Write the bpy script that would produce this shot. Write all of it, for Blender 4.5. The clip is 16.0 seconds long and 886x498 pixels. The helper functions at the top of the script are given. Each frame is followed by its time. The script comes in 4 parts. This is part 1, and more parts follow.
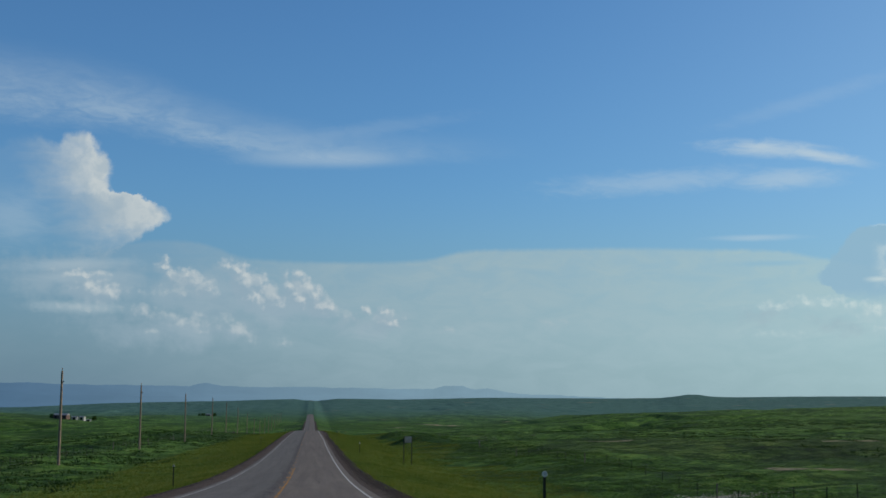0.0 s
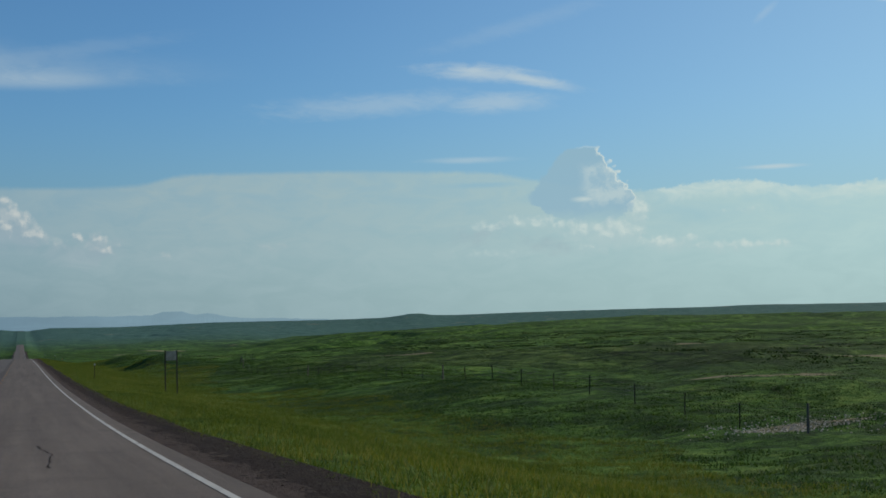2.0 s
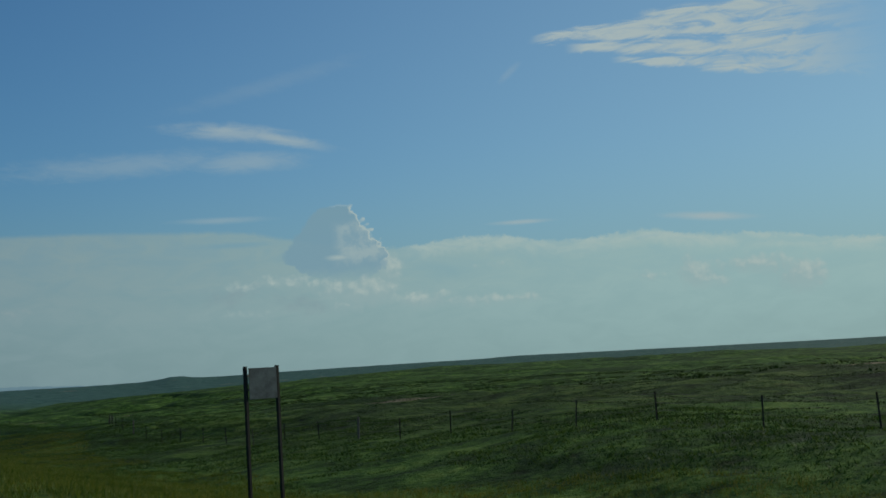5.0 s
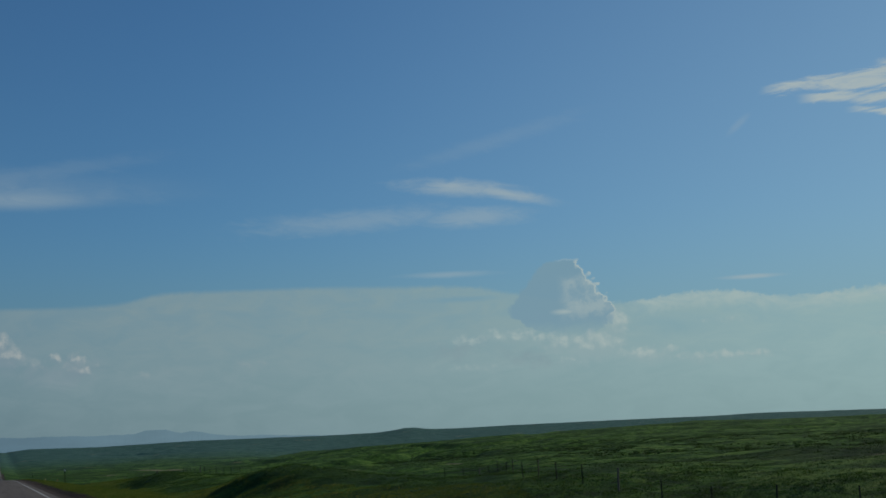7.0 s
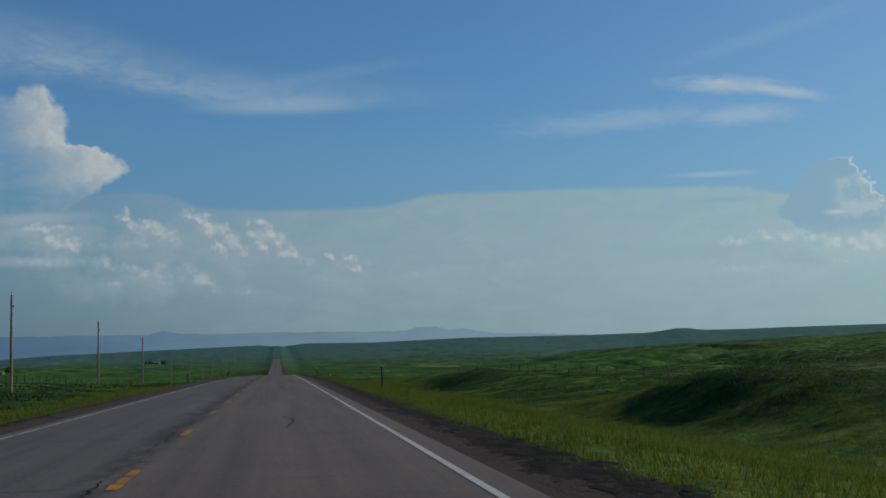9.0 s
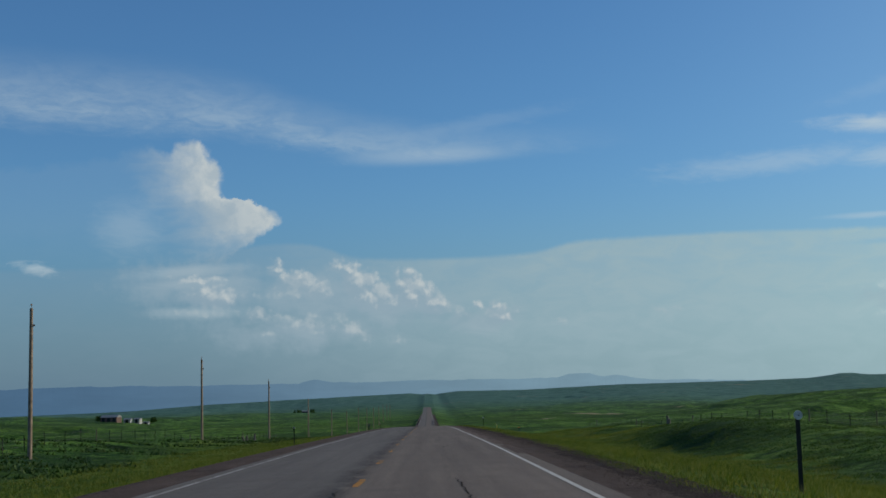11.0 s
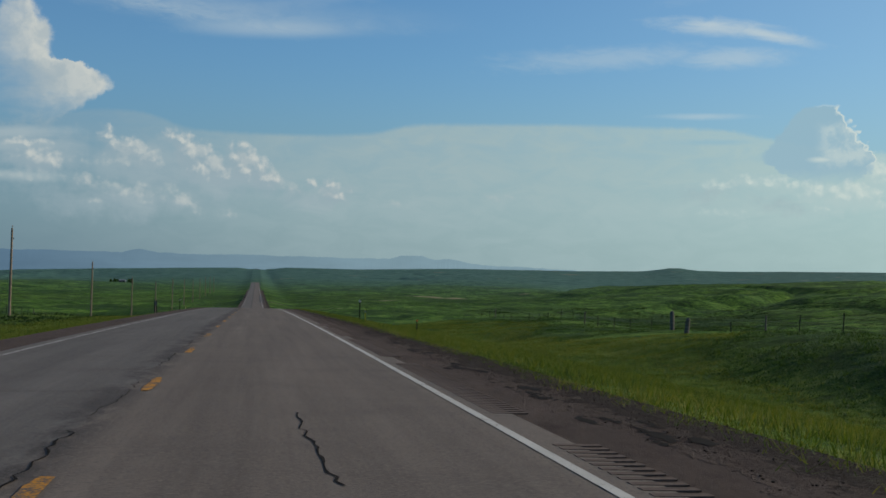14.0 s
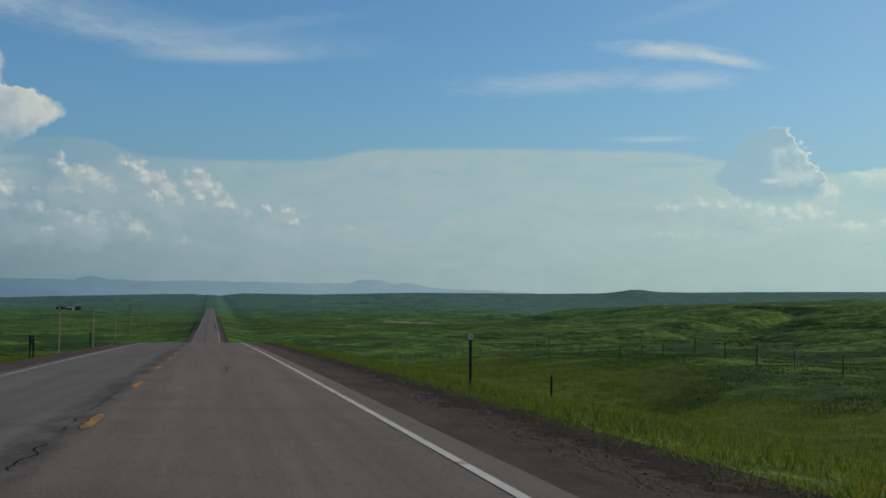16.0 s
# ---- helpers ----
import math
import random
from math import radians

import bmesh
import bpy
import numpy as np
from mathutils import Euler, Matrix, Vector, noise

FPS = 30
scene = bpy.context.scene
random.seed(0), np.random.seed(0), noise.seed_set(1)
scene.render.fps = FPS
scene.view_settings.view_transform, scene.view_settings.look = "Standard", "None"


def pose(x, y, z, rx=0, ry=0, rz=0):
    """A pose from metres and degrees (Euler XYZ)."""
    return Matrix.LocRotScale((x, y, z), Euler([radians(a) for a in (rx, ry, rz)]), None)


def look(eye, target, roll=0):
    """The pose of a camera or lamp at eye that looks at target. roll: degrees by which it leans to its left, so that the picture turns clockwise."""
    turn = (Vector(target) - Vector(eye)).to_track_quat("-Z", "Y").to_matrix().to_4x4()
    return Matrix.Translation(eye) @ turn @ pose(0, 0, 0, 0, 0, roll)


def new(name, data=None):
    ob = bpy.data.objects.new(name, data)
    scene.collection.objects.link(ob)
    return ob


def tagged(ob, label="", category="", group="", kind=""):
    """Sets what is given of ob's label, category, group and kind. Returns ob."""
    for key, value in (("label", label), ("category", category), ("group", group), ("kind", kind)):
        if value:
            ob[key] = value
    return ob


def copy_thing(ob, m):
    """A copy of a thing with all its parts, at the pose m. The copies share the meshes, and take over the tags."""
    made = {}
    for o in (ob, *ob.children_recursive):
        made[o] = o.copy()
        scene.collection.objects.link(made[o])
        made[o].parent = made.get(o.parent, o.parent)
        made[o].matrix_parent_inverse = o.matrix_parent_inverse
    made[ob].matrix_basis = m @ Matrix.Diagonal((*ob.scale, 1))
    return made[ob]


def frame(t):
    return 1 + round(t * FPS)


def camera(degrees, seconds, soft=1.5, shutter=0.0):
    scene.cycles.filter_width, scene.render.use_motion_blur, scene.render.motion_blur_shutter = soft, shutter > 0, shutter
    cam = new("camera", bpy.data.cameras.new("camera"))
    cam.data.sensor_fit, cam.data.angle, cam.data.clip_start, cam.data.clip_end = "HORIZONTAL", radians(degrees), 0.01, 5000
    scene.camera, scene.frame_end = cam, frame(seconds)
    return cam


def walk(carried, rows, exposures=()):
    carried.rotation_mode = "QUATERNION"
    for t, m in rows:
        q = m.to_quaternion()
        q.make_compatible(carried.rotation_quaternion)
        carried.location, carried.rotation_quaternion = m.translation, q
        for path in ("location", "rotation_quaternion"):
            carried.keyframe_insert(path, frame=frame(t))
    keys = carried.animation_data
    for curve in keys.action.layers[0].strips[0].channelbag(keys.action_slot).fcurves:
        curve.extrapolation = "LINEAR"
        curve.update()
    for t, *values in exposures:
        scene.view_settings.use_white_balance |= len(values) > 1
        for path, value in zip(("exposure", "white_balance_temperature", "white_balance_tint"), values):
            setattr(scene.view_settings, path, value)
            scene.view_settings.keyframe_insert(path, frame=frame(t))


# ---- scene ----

# The road runs along +y, its centre line at x = 0; the car keeps to the right-hand lane.
SPEED = 30.0
EYE_H = 1.44
LANE = ((0, 1.6), (1.5, 1.7), (2.5, 1.68), (6, 1.75), (8, 1.85), (9, 1.88), (10, 1.5), (12.3, 1.36), (13.5, 1.44), (15.5, 1.64), (16, 1.6))  # seconds, metres right of the centre line

PROFILE = ((-400, 6), (-200, 4.5), (-100, 3.2), (-50, 2.0), (0, 0), (30, -1.5), (61, -3.0), (98, -4.4), (150, -5.6),
           (198, -6.35), (288, -7.5), (388, -8.9), (470, -10.3), (530, -11.5), (600, -13.1), (640, -14.6), (700, -18.4), (750, -21.0),
           (850, -23.4), (950, -22.9), (1235, -24.6), (1600, -25), (1985, -23.4), (2600, -18), (3200, -11), (3600, -8),
           (4200, -14), (6000, -30))
_ys = np.arange(-420.0, 6000.0, 4.0)
_zs = np.interp(_ys, [p[0] for p in PROFILE], [p[1] for p in PROFILE])
_k = np.exp(-0.5 * (np.arange(-8, 9) / 3.5) ** 2)
_zs[8:-8] = np.convolve(_zs, _k / _k.sum(), "valid")


def road_z(y):
    return np.interp(y, _ys, _zs)


# seconds, heading to the right of the road, tilt up, lean to the left: degrees
AIM = (
    (0.0, 5.39, 6.20, 0.44),
    (0.5, 8.11, 4.49, -0.07),
    (1.0, 10.57, 3.82, -1.16),
    (1.5, 13.93, 3.28, -1.24),
    (2.0, 17.14, 2.92, -1.26),
    (2.5, 19.31, 3.35, -1.45),
    (3.0, 22.12, 3.74, -2.03),
    (3.5, 25.57, 3.57, -1.49),
    (3.7, 26.89, 3.80, -2.27),
    (5.8, 26.99, 6.29, -4.18),
    (6.0, 25.90, 6.80, -4.68),
    (6.5, 22.16, 7.14, -3.13),
    (7.0, 18.13, 7.68, -2.21),
    (7.5, 14.58, 7.21, -2.37),
    (8.0, 11.20, 7.30, -3.08),
    (8.5, 9.02, 5.33, -1.28),
    (9.0, 6.95, 3.85, -1.27),
    (9.5, 5.22, 4.62, -1.03),
    (10.0, 3.39, 5.80, -0.60),
    (10.2, 2.32, 6.42, -1.58),
    (12.3, -0.87, 4.51, -0.44),
    (12.5, 0.24, 4.30, -1.06),
    (13.0, 3.04, 3.44, -1.81),
    (13.5, 5.66, 2.85, -1.63),
    (14.0, 7.72, 0.98, 1.17),
    (14.5, 9.91, 1.19, 2.06),
    (15.0, 9.11, 1.50, 0.64),
    (15.5, 7.85, 0.90, -0.72),
    (16.0, 9.55, 2.02, 0.54),
)

cam = camera(35.82, 16.0, soft=1.6)
rows = []
for t, yaw, tilt, lean in AIM:
    eye = Vector((float(np.interp(t, *zip(*LANE))), SPEED * t, float(road_z(SPEED * t)) + EYE_H))
    a, e = radians(yaw), radians(tilt)
    rows.append((t, look(eye, eye + Vector((math.sin(a) * math.cos(e), math.cos(a) * math.cos(e), math.sin(e))), lean)))
walk(cam, rows, exposures=((0.0, -0.05, 6500, 10), (1.0, -0.13, 6570, 10), (1.5, -0.07, 6600, 10), (2.5, -0.12, 6900, 7), (3.0, -0.32, 6750, 6), (3.7, -0.40, 6600, 4), (5.8, -0.72, 6520, 3), (6.5, -0.70, 6480, 4), (7.0, -0.66, 6500, 6),
                                (8.0, -0.42, 6500, 9), (8.5, -0.46, 6500, 9), (9.0, -0.36, 6500, 10), (10.2, -0.2, 6500, 10), (12.3, -0.06, 6680, 10), (14.0, -0.05, 7000, 10), (16.0, -0.05, 7100, 9)))

# ---- light ----
SUN_AZ, SUN_EL = 74.0, 23.0
sun = new("sun", bpy.data.lights.new("sun", "SUN"))
sun.data.energy, sun.data.angle, sun.data.color = 4.2, radians(0.6), (1.0, 0.89, 0.70)
sun.matrix_world = look((math.sin(radians(SUN_AZ)) * 100, math.cos(radians(SUN_AZ)) * 100, math.tan(radians(SUN_EL)) * 100), (0, 0, 0))


class Nodes:
    """Short hand for building node trees."""

    def __init__(self, tree):
        self.tree = tree
        tree.nodes.clear()

    def add(self, kind, **settings):
        n = self.tree.nodes.new(kind)
        for key, value in settings.items():
            setattr(n, key, value)
        return n

    def put(self, socket, value):
        if isinstance(value, bpy.types.NodeSocket):
            self.tree.links.new(value, socket)
        elif value is not None:
            socket.default_value = value

    def math(self, op, a, b=None, c=None, clamp=False):
        n = self.add("ShaderNodeMath", operation=op, use_clamp=clamp)
        for s, v in zip(n.inputs, (a, b, c)):
            self.put(s, v)
        return n.outputs[0]

    def vec(self, op, a, b=None):
        n = self.add("ShaderNodeVectorMath", operation=op)
        self.put(n.inputs[0], a)
        self.put(n.inputs[1], b)
        return n.outputs["Value"] if op == "LENGTH" else n.outputs[0]

    def xyz(self, x, y, z):
        n = self.add("ShaderNodeCombineXYZ")
        for s, v in zip(n.inputs, (x, y, z)):
            self.put(s, v)
        return n.outputs[0]

    def noise(self, vector, scale, detail=4.0, rough=0.55, warp=0.0):
        n = self.add("ShaderNodeTexNoise")
        self.put(n.inputs["Vector"], vector)
        n.inputs["Scale"].default_value, n.inputs["Detail"].default_value = scale, detail
        n.inputs["Roughness"].default_value, n.inputs["Distortion"].default_value = rough, warp
        return n.outputs[0]

    def step(self, value, lo, hi, out_lo=0.0, out_hi=1.0):
        n = self.add("ShaderNodeMapRange", interpolation_type="SMOOTHSTEP")
        for s, v in zip(n.inputs, (value, lo, hi, out_lo, out_hi)):
            self.put(s, v)
        return n.outputs[0]

    def mix(self, fac, a, b, mode="MIX"):
        n = self.add("ShaderNodeMix", data_type="RGBA", blend_type=mode)
        self.put(n.inputs[0], fac)
        for s, v in ((n.inputs[6], a), (n.inputs[7], b)):
            self.put(s, (*v, 1) if isinstance(v, tuple) and len(v) == 3 else v)
        return n.outputs[2]

    def ramp(self, fac, stops):
        n = self.add("ShaderNodeValToRGB")
        self.put(n.inputs[0], fac)
        el = n.color_ramp.elements
        while len(el) < len(stops):
            el.new(1.0)
        for e, (p, c) in zip(el, stops):
            e.position, e.color = p, (*c, 1)
        return n.outputs[0]

    def curve(self, value, lo, hi, points):
        """A height read off a line through points (x, h); x runs from lo to hi, h is kept within 0 to 10."""
        n = self.add("ShaderNodeFloatCurve")
        self.put(n.inputs["Value"], self.math("DIVIDE", self.math("SUBTRACT", value, lo), hi - lo, clamp=True))
        pts = n.mapping.curves[0].points
        while len(pts) < len(points):
            pts.new(0.5, 0.5)
        for p, (x, h) in zip(pts, points):
            p.location = ((x - lo) / (hi - lo), h / 10)
        n.mapping.update()
        return self.math("MULTIPLY", n.outputs[0], 10.0)


def build_sky():
    world = bpy.data.worlds.new("sky")
    scene.world = world
    world.use_nodes = True
    g = Nodes(world.node_tree)
    sky = g.add("ShaderNodeTexSky", sky_type="NISHITA", sun_disc=False)
    sky.sun_elevation, sky.sun_rotation = radians(SUN_EL), radians(SUN_AZ)
    sky.air_density, sky.dust_density, sky.ozone_density = 1.0, 0.6, 2.0
    d = g.add("ShaderNodeTexCoord").outputs["Generated"]
    s = g.add("ShaderNodeSeparateXYZ")
    g.put(s.inputs[0], d)
    az = g.math("MULTIPLY", g.math("ARCTAN2", s.outputs[0], s.outputs[1]), 57.2958)
    el = g.math("MULTIPLY", g.math("ARCSINE", s.outputs[2]), 57.2958)
    p = g.xyz(az, el, 0.0)
    soft = g.noise(g.xyz(g.math("MULTIPLY", az, 0.22), el, 3.0), 0.8, 5.0, 0.5)
    streak = g.noise(g.xyz(g.math("MULTIPLY", az, 0.30), g.math("ADD", el, g.math("MULTIPLY", az, 0.05)), 3.0), 2.6, 8.0, 0.66, 0.8)
    mottle = g.noise(g.xyz(g.math("MULTIPLY", az, 0.4), el, 9.0), 1.3, 7.0, 0.6, 0.6)
    fine = g.noise(p, 3.2, 6.0, 0.62)

    def mul(*values):
        out = values[0]
        for v in values[1:]:
            out = g.math("MULTIPLY", out, v)
        return out

    def wobble(value, amount):
        return g.math("MULTIPLY", g.math("SUBTRACT", value, 0.5), amount)

    def over(base, mask, tone):
        return g.mix(mask, base, tuple(c * 10 for c in tone) if isinstance(tone, tuple) else tone)

    def warped(shift, scale, amount, detail=4.0):
        """The sky's plane of bearings and heights, shifted and shaken by noise."""
        q = g.vec("ADD", p, shift)
        n = g.add("ShaderNodeTexNoise")
        g.put(n.inputs["Vector"], q)
        n.inputs["Scale"].default_value, n.inputs["Detail"].default_value, n.inputs["Roughness"].default_value = scale, detail, 0.55
        return g.vec("ADD", q, g.vec("MULTIPLY", g.vec("SUBTRACT", n.outputs["Color"], (0.5, 0.5, 0.5)), (amount, amount, 0.0)))

    def split(v):
        t = g.add("ShaderNodeSeparateXYZ")
        g.put(t.inputs[0], v)
        return t.outputs[0], t.outputs[1]

    colour = g.mix(1.0, sky.outputs[0], (SKY_TINT[0], SKY_TINT[1], SKY_TINT[2]), "MULTIPLY")
    # whiter air towards the sun
    colour = over(colour, mul(g.step(az, 4.0, 50.0, 0.0, 0.42), g.step(el, 30.0, 8.0, 0.4, 1.0)), (0.42, 0.60, 0.68))

    # haze low over the plain
    haze = g.mix(g.step(az, -20.0, 30.0), tuple(c * 10 for c in HAZE), tuple(c * 10 for c in HAZE_SUN))
    colour = over(colour, g.math("MULTIPLY", g.step(el, 9.5, -1.0), 0.8), haze)

    # a long sheet of cirrus, thickest along its lower edge
    low = g.curve(g.math("ADD", az, wobble(soft, 4.0)), -40.0, 20.0, SHEET_LOW)
    deep = g.curve(az, -40.0, 20.0, SHEET_DEEP)
    rise = g.math("DIVIDE", g.math("SUBTRACT", g.math("ADD", el, wobble(streak, 0.7)), g.math("ADD", low, 5.0)), deep)
    sheet = mul(g.step(rise, -0.15, 0.40), g.step(rise, 1.4, 0.30, 0.0, 1.0), g.step(streak, 0.30, 0.66, 0.55, 1.0), g.step(mottle, 0.3, 0.65, 0.6, 1.0), g.step(az, 10.0, -2.0), 0.42)
    colour = over(colour, sheet, (0.50, 0.615, 0.675))

    # thin high bands
    def band(a, e, la, le, tilt, amount, torn):
        q = g.add("ShaderNodeVectorRotate", rotation_type="Z_AXIS")
        g.put(q.inputs["Vector"], g.vec("SUBTRACT", p, (a, e, 0.0)))
        q.inputs["Angle"].default_value = radians(-tilt)
        r = g.vec("LENGTH", g.vec("MULTIPLY", q.outputs[0], (1 / la, 1 / le, 0.0)))
        return g.math("MULTIPLY", g.step(g.math("ADD", r, wobble(streak, torn)), 1.2, 0.05), amount)

    thin = 0.0
    for spec in BANDS:
        thin = g.math("MAXIMUM", thin, band(*spec))
    colour = over(colour, thin, (0.57, 0.67, 0.71))

    # feathered cirrus high on the sunny side: blades combed along their own direction
    q = g.add("ShaderNodeVectorRotate", rotation_type="Z_AXIS")
    g.put(q.inputs["Vector"], g.vec("SUBTRACT", p, (CIRRUS_TIP[0], CIRRUS_TIP[1], 0.0)))
    q.inputs["Angle"].default_value = radians(-CIRRUS_TILT)
    along, across = split(q.outputs[0])
    comb = g.noise(g.xyz(g.math("MULTIPLY", along, 0.22), g.math("ADD", across, g.math("MULTIPLY", along, -0.04)), 5.0), 2.3, 9.0, 0.66, 1.0)
    blades = 0.0
    for start, v0, fan, half, grow in CIRRUS_BLADES:
        run = g.math("SUBTRACT", along, start)
        off = g.math("ABSOLUTE", g.math("SUBTRACT", across, g.math("ADD", v0, g.math("MULTIPLY", run, fan))))
        wide = g.math("ADD", half, g.math("MULTIPLY", run, grow))
        f = g.math("SUBTRACT", 1.0, g.math("DIVIDE", off, g.math("MAXIMUM", wide, 0.02)))
        f = g.math("ADD", f, wobble(comb, 2.4))
        blades = g.math("MAXIMUM", blades, mul(g.step(f, 0.0, 0.85), g.step(run, -0.1, 1.0)))
    blades = mul(blades, g.step(along, 15.0, 9.0), g.step(comb, 0.28, 0.60, 0.35, 1.0))
    colour = over(colour, g.math("MULTIPLY", blades, 0.9), (0.62, 0.715, 0.735))

    # the wide veil with its level upper edge
    top = g.curve(az, -40.0, 70.0, VEIL_TOP)
    depth = g.math("SUBTRACT", top, g.math("ADD", el, g.math("ADD", wobble(soft, 0.22), mul(wobble(fine, 0.45), g.step(az, 14.0, 30.0, 0.25, 1.0)))))
    veil = mul(g.step(depth, -0.04, 0.22), g.step(soft, 0.2, 0.75, 0.85, 1.0), g.step(mottle, 0.3, 0.7, 0.66, 0.98))
    veil = mul(veil, g.step(az, -13.0, 7.0, 0.26, 1.0), g.step(el, 0.3, 3.0, 0.65, 1.0))
    gap = band(18.9, 5.55, 1.9, 0.16, 1.0, 0.55, 0.8)
    gap = g.math("MAXIMUM", gap, band(36.0, 4.98, 0.9, 0.13, 3.0, 0.6, 0.6))
    gap = g.math("MAXIMUM", gap, band(27.8, 4.05, 2.0, 0.55, 0.0, 0.28, 0.8))
    veil = mul(veil, g.math("SUBTRACT", 1.0, gap))
    veil_tone = g.mix(g.step(az, 0.0, 44.0), tuple(c * 10 for c in VEIL), tuple(c * 10 for c in VEIL_SUN))
    veil_tone = g.mix(g.step(az, 4.0, -16.0), veil_tone, (2.45, 3.45, 4.35))
    colour = over(colour, veil, veil_tone)
    # its brighter rim
    rim = mul(g.step(depth, -0.02, 0.14), g.step(g.math("ADD", depth, wobble(fine, 1.0)), 0.9, 0.1), g.step(az, 25.0, 27.0), g.step(mottle, 0.35, 0.65, 0.25, 1.0), 0.75)
    colour = over(colour, rim, (0.60, 0.73, 0.725))

    def lobe(w, a, e, ra, re):
        """How deep w lies inside an ellipse, in degrees."""
        n = g.add("ShaderNodeVectorMath", operation="MULTIPLY_ADD")
        g.put(n.inputs[0], w)
        n.inputs[1].default_value, n.inputs[2].default_value = (1 / ra, 1 / re, 0.0), (-a / ra, -e / re, 0.0)
        return g.math("MULTIPLY_ADD", g.vec("LENGTH", n.outputs[0]), -min(ra, re), min(ra, re))

    # soft grey undersides
    def heap(lobes, shift, warp, torn):
        w = warped(shift, 0.7, warp, 3.0)
        best = None
        for a, e, ra, re in lobes:
            m = lobe(w, a, e, ra, re)
            best = m if best is None else g.math("SMOOTH_MAX", best, m, 0.12)
        return g.math("ADD", best, wobble(g.noise(g.vec("ADD", p, shift), 1.9, 8.0, 0.62), torn))

    bases = g.step(heap(GREY_BASES, (0.0, 0.0, 0.0), 2.0, 0.9), -0.05, 0.9, 0.0, 0.55)
    colour = over(colour, bases, g.mix(mottle, (2.6, 3.75, 4.65), (3.9, 4.95, 5.6)))

    # cumulus: many small lobes with knobbly edges, bright on the side of the sun, dissolving below
    def puff(lobes, shift, knob):
        w = warped(shift, 2.0, 0.42)
        best = None
        for a, e, ra, re in lobes:
            m = lobe(w, a, e, ra, re)
            best = m if best is None else g.math("SMOOTH_MAX", best, m, 0.08)
        for size, amount in ((2.2, 0.22), (5.0, 0.09)):
            v = g.add("ShaderNodeTexVoronoi", feature="SMOOTH_F1")
            g.put(v.inputs["Vector"], w)
            v.inputs["Scale"].default_value, v.inputs["Smoothness"].default_value = size, 0.3
            best = g.math("ADD", best, g.math("MULTIPLY", g.math("SUBTRACT", 0.42, v.outputs["Distance"]), amount * knob))
        return g.math("ADD", g.math("ADD", best, 0.05), wobble(g.noise(g.vec("ADD", p, shift), 3.0, 6.0, 0.60), 0.24 * knob))

    def puffs(colour, lobes, knob, shade, bright, most, body, edge=0.15, reach=(0.11, 0.15, 0.0), gain=0.30):
        here, there = puff(lobes, (0.0, 0.0, 0.0), knob), puff(lobes, reach, knob)
        lit = g.step(g.math("SUBTRACT", here, there), -0.04, gain)
        tone = g.mix(lit, tuple(c * 10 for c in shade), tuple(c * 10 for c in bright))
        mask = mul(g.step(here, -0.03, edge), g.math("ADD", body, g.math("MULTIPLY", lit, 1.0 - body)), most)
        return g.mix(mask, colour, tone)

    colour = puffs(colour, BODIES, 1.3, (0.30, 0.41, 0.49), (0.475, 0.55, 0.585), 0.8, 0.6, 0.45, (0.22, 0.28, 0.0), 0.42)
    colour = puffs(colour, LOW_PUFFS, 1.0, (0.34, 0.45, 0.52), (0.455, 0.54, 0.575), 0.62, 0.35, 0.4)
    colour = puffs(colour, CUMULUS, 1.0, (0.30, 0.415, 0.50), (0.535, 0.60, 0.62), 0.9, 0.5, 0.3)

    # the tower: a crisp sunward flank, a torn and fading lee
    w = warped((0.0, 0.0, 0.0), 1.3, 0.95, 7.0)
    wa, we = split(w)
    flank = g.math("SUBTRACT", g.math("SUBTRACT", g.curve(we, 4.0, 12.0, TOWER_FLANK), 14.0), wa)
    crown = g.math("SUBTRACT", g.math("ADD", g.curve(wa, -16.0, -4.0, TOWER_TOP), 4.0), we)
    body = g.math("MINIMUM", flank, crown)
    lee = g.step(g.math("ADD", wa, g.math("ADD", wobble(mottle, 2.6), g.step(we, 9.5, 6.5, 0.0, -1.2))), -12.6, -8.8)
    swell = g.math("ADD", g.math("MULTIPLY", g.noise(w, 0.9, 6.0, 0.6), 0.5), g.math("MULTIPLY", g.noise(g.vec("ADD", w, (0.25, 0.2, 0.0)), 1.6, 6.0, 0.6), 0.5))
    lit = mul(g.step(flank, 3.4, 0.15, 0.15, 1.0), g.step(swell, 0.40, 0.58, 0.45, 1.0), g.step(we, 5.6, 7.2, 0.35, 1.0))
    mask = mul(g.step(body, -0.05, 0.42), g.math("ADD", 0.08, g.math("MULTIPLY", lee, 0.84)), g.step(g.math("ADD", we, wobble(mottle, 1.5)), 5.4, 7.3, 0.15, 1.0))
    colour = g.mix(mask, colour, g.mix(lit, (3.3, 4.35, 5.15), (5.9, 6.4, 6.4)))

    colour = puffs(colour, SUNNY_BODIES, 1.3, (0.44, 0.59, 0.63), (0.60, 0.72, 0.715), 0.75, 0.4, 0.5, (0.2, 0.26, 0.0), 0.45)
    colour = puffs(colour, SUNNY_PUFFS, 1.0, (0.45, 0.60, 0.64), (0.59, 0.71, 0.71), 0.75, 0.45, 0.4)

    # a dark pointed cloud with a bright knobbly rim on its sunward side
    w = warped((0.0, 0.0, 0.0), 1.9, 0.48, 6.0)
    v = g.add("ShaderNodeTexVoronoi", feature="SMOOTH_F1")
    g.put(v.inputs["Vector"], w)
    v.inputs["Scale"].default_value, v.inputs["Smoothness"].default_value = 3.4, 0.25
    wa, we = split(w)
    flank = g.math("SUBTRACT", g.math("ADD", g.curve(we, 3.0, 8.0, PEAK_FLANK), 20.0), wa)
